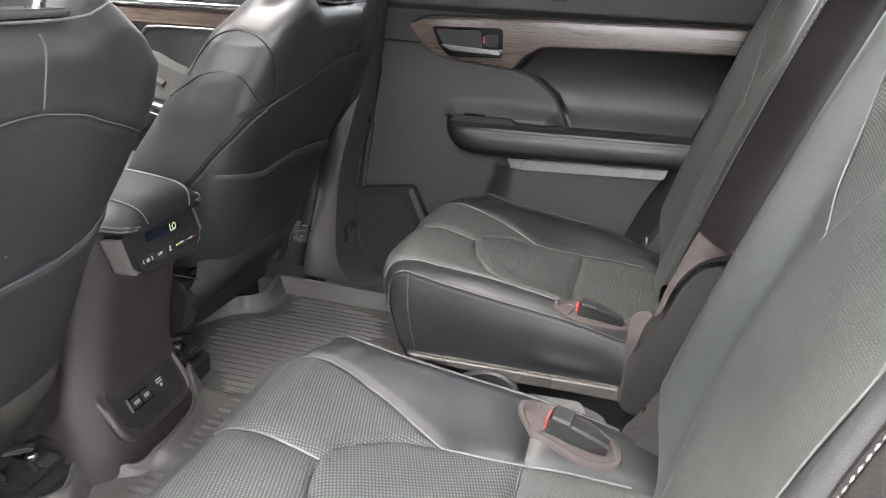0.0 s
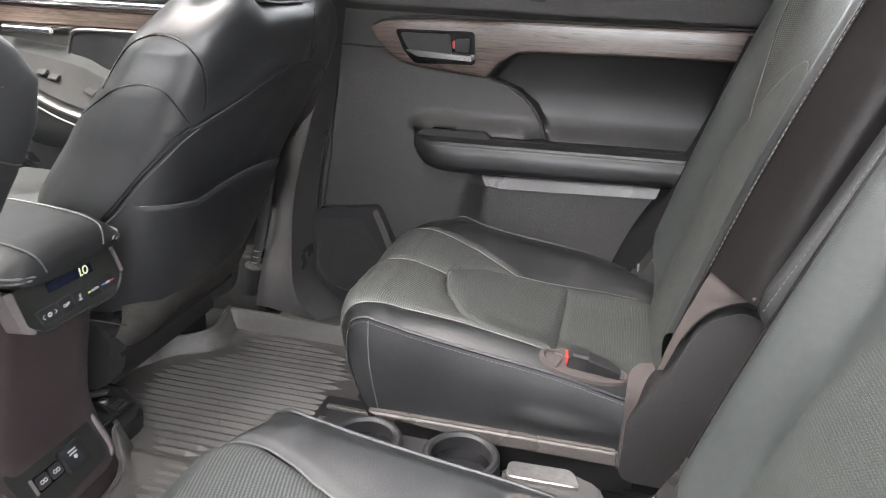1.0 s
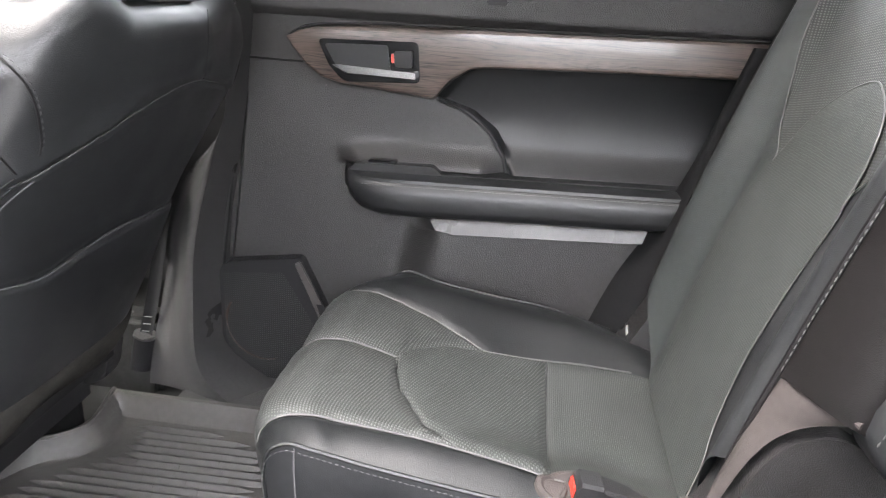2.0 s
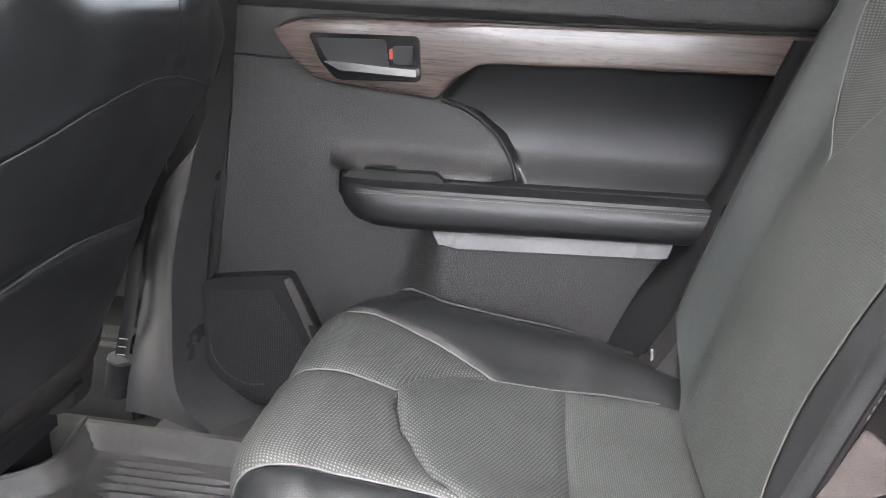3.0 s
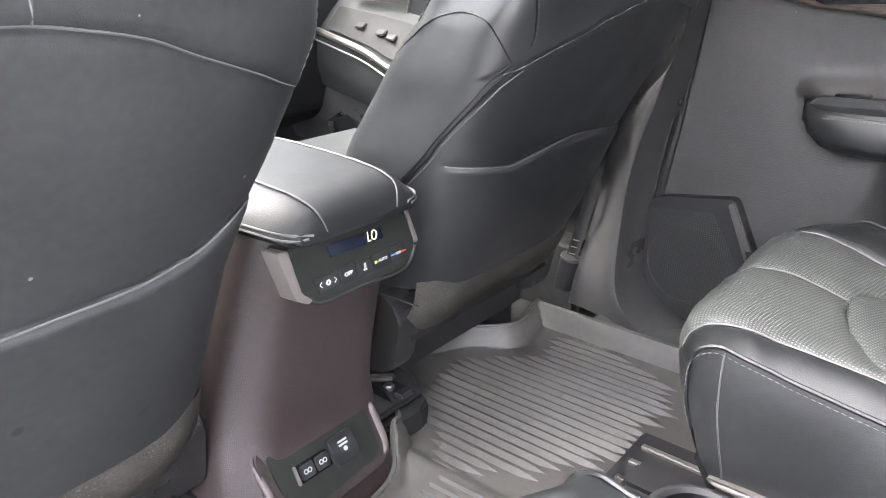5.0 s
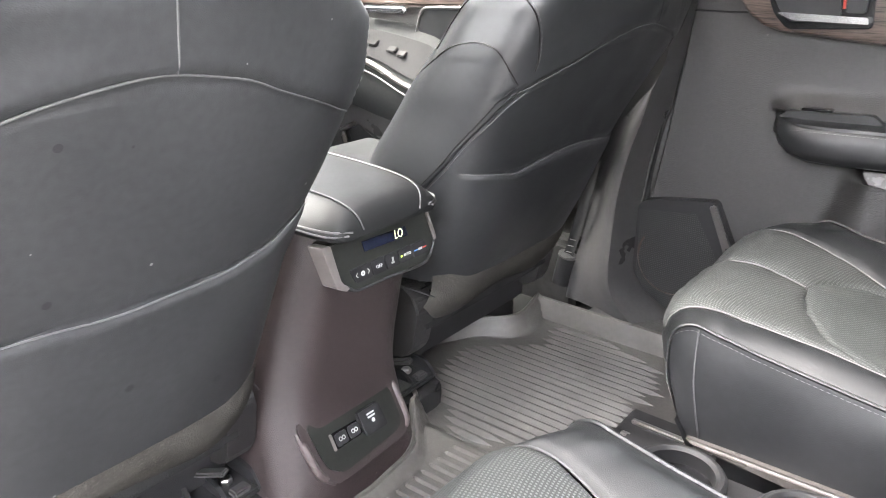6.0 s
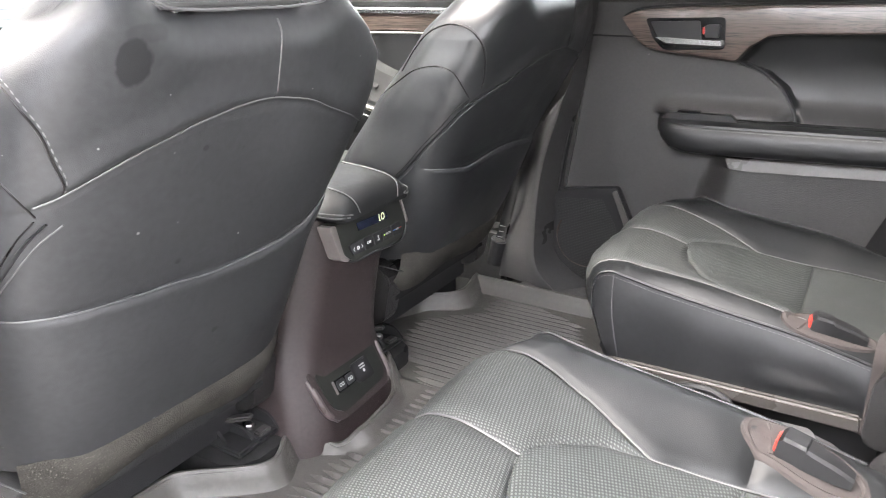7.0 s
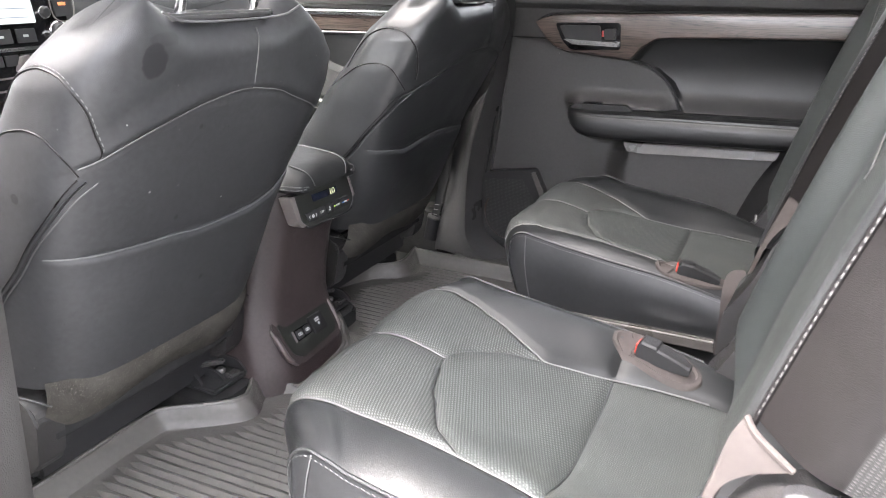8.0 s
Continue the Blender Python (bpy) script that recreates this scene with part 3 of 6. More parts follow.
RIDGE = [(-0.22, 0.0), (-0.12, 0.296), (-0.08, 0.301), (-0.02, 0.300), (0.05, 0.295), (0.134, 0.284), (0.22, 0.271), (0.30, 0.250), (0.40, 0.221)]


def half(side):
    """Half the cushion's width on its outboard (+) and inboard (-) side."""
    return 0.256 if side > 0 else 0.226


def seam_w(q, far):
    """How far a seam lies from the middle; far: towards the closed door."""
    return lerp_table(SEAM_CURVED if far else SEAM_STRAIGHT, q)


def insert_w(q, far):
    return lerp_table([(0.0, 0.0), (0.006, 0.21), (0.02, 0.43), (0.06, 0.79), (0.107, 1.0)], q) * seam_w(0.107, far)


def captain_chair(s, label):
    """s: +1 for the chair by the far door, -1 for the one by the open door."""
    chair = thing("captain_chair", (0.1, s * 0.35, 0.0), label, "car seat", "second-row captain's chairs")

    def W(x, w, z):
        return Vector((x, s * (0.347 + w), z))

    def cushion(q, w):
        for (a, pa), (b, pb) in zip(PROFILE, PROFILE[1:]):
            if q <= b:
                break
        f = min(1, max(0, (q - a) / (b - a)))
        x, z = pa[0] + (pb[0] - pa[0]) * f, pa[1] + (pb[1] - pa[1]) * f
        far = w * s > 0
        sw, hf = seam_w(q, far), half(w)
        a, front = abs(w), step(-0.17, -0.10, q)
        ridge = max(z, lerp_table(RIDGE, q)) if q > -0.13 else z
        rim = 0.293 - 0.13 * (q + 0.084)
        if a < 0.188:
            z += (ridge - z) * step(0.0, 1.0, (a / 0.188) ** 2) * front
        else:
            k = (a - 0.188) / (hf - 0.188)
            z = z * (1 - front) + (ridge + (rim - ridge) * k ** 1.7) * front - 0.012 * k * (1 - front)
        z -= 0.018 * step(0.19, 0.25, a) * step(0.22, 0.34, q)
        # the corners of the front curve back
        x += (0.075 if w > 0 else 0.040) * step(0.5, 1.0, a / hf) ** 2 * step(0.06, -0.12, q)
        # grooves along the seams, and full panels between them
        d = abs(abs(w) - sw)
        if q < 0.0:
            d = min(d, abs(w))
        elif q < 0.107:
            d = min(d, abs(abs(w) - insert_w(q, far)))
        elif q < 0.25 and (abs(w) < sw or s < 0 and -0.180 < w < 0):
            d = min(d, abs(q - 0.196 - 0.10 * max(0, abs(w) - sw)))
        z -= 0.0055 * math.exp(-(d / 0.006) ** 2) - 0.004 * (1 - math.exp(-(d / 0.03) ** 2))
        return W(x, w, z)
    top = part("cushion", patch([(q, -half(-1)) for q in (-0.22, 0.0, 0.38)], [(q, half(1)) for q in (-0.22, 0.0, 0.38)],
                                lambda q, w: cushion(q, w) - Vector((0, 0, 0.012)), 40, 30), LEATHER, chair, "black leather cushion body")
    for side in (-1, 1):
        far = side * s > 0
        mid = [(-0.22, 0), (-0.15, 0), (-0.08, 0), (0, 0)] + [(q, side * insert_w(q, far)) for q in (0.006, 0.02, 0.06, 0.107)]
        out = [(q, side * seam_w(q, far)) for q in (-0.22, -0.15, -0.08, 0, 0.03, 0.06, 0.107)]
        part("front_panel", patch(mid, out, cushion, 60, 26), PERFORATED, top, "grey perforated leather panel")
        qq = (-0.22, -0.15, -0.1, -0.05, 0, 0.05, 0.107, 0.15, 0.196, 0.25, 0.36)
        part("side_bolster", patch([(q, side * seam_w(q, far)) for q in qq], [(q, side * half(side)) for q in qq], cushion, 80, 22), MATT_LEATHER, top,
             "smooth black leather bolster")
        part("seam", tube([cushion(q, side * seam_w(q, far)) + Vector((0, 0, 0.002)) for q in (-0.17, -0.14, -0.11, -0.07, -0.03, 0, 0.03, 0.06, 0.09, 0.107, 0.13, 0.16, 0.196, 0.25, 0.32)],
                          0.0013, 6, 90), PIPING, top, "grey piped seam")
        part("seam", tube([cushion(q, side * insert_w(q, far)) + Vector((0, 0, 0.0005)) for q in (0, 0.006, 0.02, 0.04, 0.06, 0.085, 0.107)], 0.0012, 5, 40), LEATHER, top)
    part("seam", tube([cushion(q, 0) + Vector((0, 0, 0.002)) for q in (-0.17, -0.14, -0.11, -0.07, -0.03, 0)], 0.0013, 6, 40), PIPING, top, "grey piped seam")
    lo, hi = (-1 if s > 0 else 1), (1 if s > 0 else -1)
    ends = (lo * seam_w(0.196, False), hi * seam_w(0.196, True))
    part("seam", tube([cushion(0.196, ends[0] + (ends[1] - ends[0]) * k / 6) + Vector((0, 0, 0.0005)) for k in range(7)], 0.0013, 5, 30), LEATHER, top)
    qi = (0.001, 0.006, 0.02, 0.04, 0.06, 0.085, 0.107, 0.15, 0.196)

    def insert_line(side, far):
        return [(q, side * (insert_w(q, far) if q < 0.107 else seam_w(q, far))) for q in qi]
    part("centre_insert", patch(insert_line(lo, False), insert_line(hi, True), lambda q, w: cushion(q, w) + Vector((0, 0, 0.0015)), 60, 40), INSERT, top, "dark perforated leather insert")
    qr = (0.196, 0.25, 0.30, 0.38)
    part("rear_panel", patch([(q, lo * seam_w(q, False)) for q in qr], [(q, hi * seam_w(q, True)) for q in qr], cushion, 30, 24), FINE, top,
         "finely perforated grey leather panel")
    # side skirts below the piped edge
    for side in (-1, 1):
        def skirt(u, v, side=side):
            q = -0.20 + 0.50 * u
            p = cushion(q, side * half(side))
            low = W(-0.055 + 0.355 * u, side * (half(side) + 0.004), 0.152)
            f = v
            r = p.lerp(low, f)
            r.y += s * side * 0.008 * math.sin(math.pi * f)
            return r
        part("side_skirt", grid(skirt, 50, 20), LEATHER, chair, "smooth black leather side panel")
        part("seam", tube([skirt(0.20 - 0.17 * v, v) + Vector((0, s * side * 0.001, 0)) for v in (0.02, 0.2, 0.4, 0.6, 0.8, 0.98)], 0.0010, 6, 30), PIPING_DARK, chair, "grey piped corner seam")
        edge = [cushion(q, side * half(side)) + Vector((0, s * side * 0.001, 0.001)) for q in (-0.2, -0.17, -0.14, -0.11, -0.08, -0.04, 0, 0.1, 0.2, 0.3)]
        part("edge_piping", tube(edge, 0.0024, 6, 80), MATT_LEATHER, chair)
        part("stitching", stitches([p + Vector((0, s * side * 0.0032, -0.006)) for p in edge], length=0.0040, gap=0.0024, r=0.0006), SEAM, chair, "grey thread stitching")
        part("base_trim", prism([(-0.06, 0.158), (0.30, 0.164), (0.303, 0.139), (0.12, 0.141), (-0.05, 0.150)],
                                lambda x, z, d: W(x, side * d, z), 0.19, 0.242, 0.008, 3), LIP_PLASTIC, chair, "satin grey plastic base strip")
    # front apron under the cushion
    part("front_skirt", grid(lambda u, v: cushion(-0.22, 0.24 * (2 * u - 1)).lerp(W(-0.05, 0.24 * (2 * u - 1), 0.14), v), 30, 8), LEATHER, chair)
    part("seat_frame", box(-0.03, 0.33, s * 0.347 - 0.20, s * 0.347 + 0.20, 0.06, 0.17, 0.01), BLACK_PLASTIC, chair, "black seat frame")
    for w in (-0.16, 0.16):
        part("rail", box(-0.17, 0.50, s * (0.347 + w) - 0.028, s * (0.347 + w) + 0.028, -0.03, 0.06, 0.006), BLACK_PLASTIC, chair, "black floor rail")
    # reclined backrest
    O, D, N = Vector((0.358, 0, 0.27)), Vector((0.292, 0, 0.956)), Vector((-0.956, 0, 0.292))
    def bw(w):
        return (0.222 if s > 0 else 0.214) if w > 0 else 0.228

    def back(w, h):
        k = abs(w) / bw(w)
        if s < 0 and w < 0:
            w += (0.012 + 0.026 * step(-0.05, 0.55, h)) * step(0.55, 1.0, k)
        h = max(h, -0.05 + 0.12 * step(0.55, 1.02, k))
        b = 0.036 * step(0.62, 0.92, k) - 0.006 * step(0.92, 1.0, k) + 0.010 * math.sin(math.pi * min(1, max(0, h / 0.6)))
        p = O + D * h + N * b
        return W(p.x, w, p.z)
    # seams, as offsets towards the closed door and heights: the leaf's two sides and the lines above its shoulders
    LEAF_FAR = [(0.095, -0.05), (0.112, 0.03), (0.134, 0.10), (0.132, 0.17), (0.115, 0.25), (0.088, 0.302), (0.050, 0.360), (0.006, 0.398), (-0.042, 0.416)]
    LEAF_NEAR = [(-0.140, -0.05), (-0.131, 0.0), (-0.114, 0.039), (-0.103, 0.107), (-0.106, 0.163), (-0.111, 0.216), (-0.122, 0.289), (-0.119, 0.342), (-0.100, 0.385), (-0.073, 0.407), (-0.042, 0.4165)]
    ABOVE_FAR = [(0.088, 0.302), (0.128, 0.342), (0.155, 0.395), (0.172, 0.475), (0.176, 0.62)]
    ABOVE_NEAR = [(-0.121, 0.315), (-0.150, 0.350), (-0.168, 0.395), (-0.176, 0.475), (-0.180, 0.62)]

    def mine(line):
        return [(s * dy, h) for dy, h in line]
    rest = part("backrest", patch([(-0.226, h) for h in (-0.06, 0.3, 0.62)], [(bw(1) - 0.002, h) for h in (-0.06, 0.3, 0.62)], lambda w, h: back(w, h) - N * 0.012, 30, 40),
                LEATHER, chair, "reclined black leather backrest")
    for side in (-1, 1):
        far, swelled = side * s > 0, side * s < 0
        shoulder = LEAF_FAR[:5] + ABOVE_FAR if far else LEAF_NEAR[:7] + ABOVE_NEAR
        line = mine(shoulder)
        rim = [(side * bw(side), h) for w, h in line]
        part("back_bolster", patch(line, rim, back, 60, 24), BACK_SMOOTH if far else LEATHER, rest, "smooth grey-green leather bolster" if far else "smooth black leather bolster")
        part("edge_piping", tube([back(side * bw(side), h) for h in (-0.05, 0.05, 0.15, 0.25, 0.35, 0.45, 0.62)], 0.0030, 6, 60), BROWN_LEATHER, rest)
        if side * s < 0:
            part("stitching", stitches([back(side * bw(side), h) + N * 0.0010 + Vector((0, s * side * 0.0040, 0)) for h in (0.17 if swelled else 0.05, 0.25, 0.3, 0.4, 0.5, 0.6)], length=0.0038, gap=0.0034, r=0.0007), SEAM, rest, "grey thread stitching")
        part("seam", tube([back(*p) + N * 0.002 for p in line], 0.0011, 6, 60), PIPING, rest, "grey piped seam")
        # the sides of the backrest swell out behind the stitched edge
        swell = 0.060 if s > 0 > side else 0.040 if s < 0 < side else 0.008 if s < 0 else 0.022

        low = 0.165 if swelled else -0.06

        def flank(h, v, side=side, swell=swell):
            p = back(side * bw(side), h) - N * 0.16 * v
            p.y += s * side * swell * math.sin(math.pi * min(0.5 + 0.25 * max(0, v - 0.35), v / 0.70))
            return p
        part("back_side", grid(lambda u, v: flank(low + (0.62 - low) * u, 0.40 * v), 30, 14), BROWN_LEATHER, rest, "smooth brown-black leather side of the backrest")
        part("back_side", grid(lambda u, v: flank(low + (0.62 - low) * u, 0.40 + 0.6 * v), 30, 14, lambda u, v: (0.68 * u, 0.08 * v)), MESH_CLOTH, rest, "dark mesh side panel")
        if swelled:
            part("back_side", grid(lambda u, v: flank(-0.06 + 0.225 * u, 0.8 * v, swell=0.004), 16, 6), LEATHER, rest, "black leather side behind the hinge")
    part("upper_panel", patch(mine(ABOVE_NEAR), mine(ABOVE_FAR), back, 30, 30), PERFORATED, rest, "perforated upper panel")
    part("centre_insert", patch(mine(LEAF_NEAR), mine(LEAF_FAR), lambda w, h: back(w, h) + N * 0.0035, 60, 40), BACK_FINE, rest,
         "grey perforated leather insert")
    rise = [(dy, h) for dy, h in LEAF_NEAR[6:] + LEAF_FAR[-2:4:-1]]
    part("seam", tube([back(*p) + N * 0.003 for p in mine(rise)], 0.0012, 6, 60), PIPING_DARK, rest, "grey piped seam")
    part("back_cover", grid(lambda u, v: back(0.221 * (2 * v - 1) - 0.007, -0.06 + 0.68 * u) - N * 0.155, 12, 12), CARPET, rest, "black carpeted back")
    part("top_cover", grid(lambda u, v: back(0.221 * (2 * v - 1) - 0.007, 0.62) - N * 0.15 * u + D * 0.03 * math.sin(math.pi * u), 10, 20), LEATHER, rest)
    # covers over the hinge on each side, and taupe cloth above them
    cover = rounded([(0.302, 0.130), (0.304, 0.228), (0.320, 0.250), (0.346, 0.302), (0.362, 0.356), (0.381, 0.385), (0.418, 0.401), (0.452, 0.384), (0.485, 0.346), (0.500, 0.29), (0.490, 0.20), (0.450, 0.130)], 0.02)

    def cloth(a, b, n=24, m=8):
        """Cloth stretched between two lines in space."""
        la, lb = smooth_line(a, n), smooth_line(b, n)
        return grid(lambda u, v: la[round(u * n)].lerp(lb[round(u * n)], v) - Vector((0.004, 0, 0)) * math.sin(math.pi * v), n, m)
    for side in (-1, 1):
        part("hinge_cover", prism(cover, lambda x, z, d, side=side: W(x, side * d, z + (0.010 * step(0.2, 0.38, z) if s < 0 < side else 0)), 0.190, 0.254, 0.024, 5), HINGE_PLASTIC, chair, "grained black plastic hinge cover")
        if side * s > 0 and s > 0 or side < 0 and s < 0:
            continue
        if s < 0:
            part("cloth_gusset", cloth([W(0.338, 0.233, 0.340), W(0.342, 0.233, 0.365), W(0.353, 0.233, 0.425), W(0.363, 0.228, 0.447)], [W(0.344, 0.240, 0.345), W(0.353, 0.240, 0.383), W(0.370, 0.240, 0.402), W(0.400, 0.245, 0.419)]), TAUPE, chair, "taupe cloth gusset")
            part("cloth_fold", tube([W(0.363, 0.229, 0.447), W(0.372, 0.236, 0.437), W(0.400, 0.246, 0.420)], 0.0030, 8, 20), TAUPE, chair, "taupe cloth fold")
            lever = part("recline_lever", prism(rounded([(0.392, 0.404), (0.404, 0.416), (0.435, 0.412), (0.470, 0.398), (0.470, 0.385), (0.398, 0.392)], 0.008, 3), lambda x, z, d: W(x, d, z), 0.250, 0.268, 0.004, 3), BLACK_PLASTIC, chair, "black plastic recline lever")
            part("lever_rim", tube([W(0.394, 0.268, 0.406), W(0.404, 0.269, 0.417), W(0.435, 0.269, 0.413), W(0.468, 0.269, 0.399)], 0.0022, 8, 24), SATIN_PLASTIC, lever, "satin grey rim")
            continue
        part("cloth_gusset", cloth([W(0.333, side * 0.224, 0.288), W(0.341, side * 0.227, 0.331), W(0.353, side * 0.228, 0.379), W(0.366, side * 0.228, 0.421), W(0.375, side * 0.227, 0.437)],
                                   [W(0.338, side * 0.240, 0.300), W(0.354, side * 0.247, 0.356), W(0.372, side * 0.250, 0.388), W(0.394, side * 0.258, 0.408), W(0.418, side * 0.283, 0.428)]), TAUPE, chair, "taupe cloth gusset")
        if s > 0:
            part("cloth_fold", tube([W(0.374, side * 0.226, 0.438), W(0.390, side * 0.246, 0.436), W(0.405, side * 0.266, 0.433), W(0.418, side * 0.286, 0.430)], 0.0036, 8, 20), TAUPE, chair, "taupe cloth fold")
        la, lb = [(0.299, 0.142), (0.299, 0.213), (0.298, 0.277), (0.310, 0.293), (0.326, 0.296)], [(0.306, 0.142), (0.308, 0.225), (0.312, 0.245), (0.320, 0.275), (0.330, 0.290)]
        part("cloth_gusset", patch(la, lb, lambda x, z, side=side: W(x, side * (0.246 - 0.03 * step(0.25, 0.31, z)), z), 24, 6), TAUPE, chair, "taupe cloth gusset")
    # buckle pocket on the inboard bolster
    def ell(cx, cw, rx, rw, n=28):
        return [(cx + rx * math.cos(2 * math.pi * k / n), cw + rw * math.sin(2 * math.pi * k / n)) for k in range(n)]
    mid_q, mid_w = 0.242, (-0.196 if s > 0 else -0.168)

    def skew(ring):
        return [(a, b + 0.12 * (a - mid_q)) for a, b in ring]
    bm = bmesh.new()
    loops = []
    for ra, rb, dz in ((0.065, 0.029, -0.002), (0.063, 0.0275, 0.0040), (0.058, 0.0235, 0.0046), (0.055, 0.020, 0.0012), (0.030, 0.010, 0.0008)):
        loops.append([bm.verts.new(cushion(a, b) + Vector((0, 0, dz))) for a, b in skew(ell(mid_q, mid_w, ra, rb))])
    for x, y in zip(loops, loops[1:]):
        for k in range(len(x)):
            bm.faces.new((x[k], x[(k + 1) % len(x)], y[(k + 1) % len(x)], y[k]))
    bm.faces.new(loops[-1])
    part("buckle_pocket", bm, TAUPE, chair, "taupe cloth pocket round the buckle")
    part("pocket_fold", tube([cushion(mid_q - 0.040, mid_w - 0.024) + Vector((0, 0, 0.003)), cushion(mid_q - 0.034, mid_w - 0.010) + Vector((0, 0, 0.001)), cushion(mid_q - 0.030, mid_w + 0.010)], 0.003, 6, 12), TAUPE, chair)
    tilt = Matrix.Translation(cushion(mid_q, mid_w) + Vector((0, 0, 0.003))) @ Matrix.Rotation(math.atan2(s * 0.12, 1.0), 4, "Z") @ Matrix.Rotation(radians(8), 4, "Y")
    rings = []
    for x, wide, low, high in ((-0.026, 0.0125, -0.010, 0.012), (-0.022, 0.0145, -0.010, 0.0175), (0.000, 0.0145, -0.010, 0.0165), (0.0015, 0.0140, -0.010, 0.0140), (0.030, 0.0120, -0.010, 0.0085), (0.048, 0.0085, -0.010, 0.0020)):
        rings.append([Vector((x, -wide, low)), Vector((x, -wide, high - 0.003)), Vector((x, -wide + 0.003, high)), Vector((x, wide - 0.003, high)), Vector((x, wide, high - 0.003)), Vector((x, wide, low))])
    buckle = part("belt_buckle", move(loft(rings), tilt), BLACK_PLASTIC, chair, "black seat belt buckle")
    part("release_button", move(box(-0.0285, -0.0250, -0.0110, 0.0110, -0.006, 0.0100, 0.0015), tilt), RED, buckle, "red release button")
    return chair


def armrest_upright():
    """The folded armrest on the inboard side of the far chair."""
    arm = thing("armrest", (0.45, 0.07, 0.40), "black stitched leather armrest folded upright against the chair", "armrest")
    D, N = Vector((0.36, 0, 0.933)), Vector((-0.933, 0, 0.36))
    c0 = Vector((0.466, 0, 0.43))

    def section(t):
        return c0 + D * t
    rings = []
    for t in (-0.044, -0.040, -0.032, -0.02, 0.0, 0.05, 0.12, 0.2, 0.3, 0.38):
        half = 0.046 * math.sqrt(max(0.04, 1 - (min(t, 0) / 0.046) ** 2))
        ring = []
        for k in range(28):
            a = 2 * math.pi * k / 28
            ca, sa = math.cos(a), math.sin(a)
            p = section(t) + N * half * math.copysign(abs(ca) ** 0.55, ca)
            ring.append(Vector((p.x, 0.072 + 0.030 * math.copysign(abs(sa) ** 0.55, sa), p.z)))
        rings.append(ring)
    body = part("arm_pad", loft(rings), LEATHER, arm)
    part("pivot_cap", disc((0.466, 0.046, 0.432), (0, -1, 0), 0.026, 0.006, 0.004), BLACK_PLASTIC, arm, "round black pivot cap")
    part("pivot_ring", disc((0.466, 0.046, 0.432), (0, -1, 0), 0.0275, 0.005, 0.001, 32, hole=0.0255), SATIN_PLASTIC, arm, "satin grey pivot ring")
    part("stitching", stitches([Vector(section(t)) + N * 0.040 + Vector((0, 0.0415, 0)) for t in (-0.02, 0.1, 0.2, 0.38)], length=0.0045, gap=0.0028, r=0.0008), SEAM, body, "grey thread stitching")
    return arm


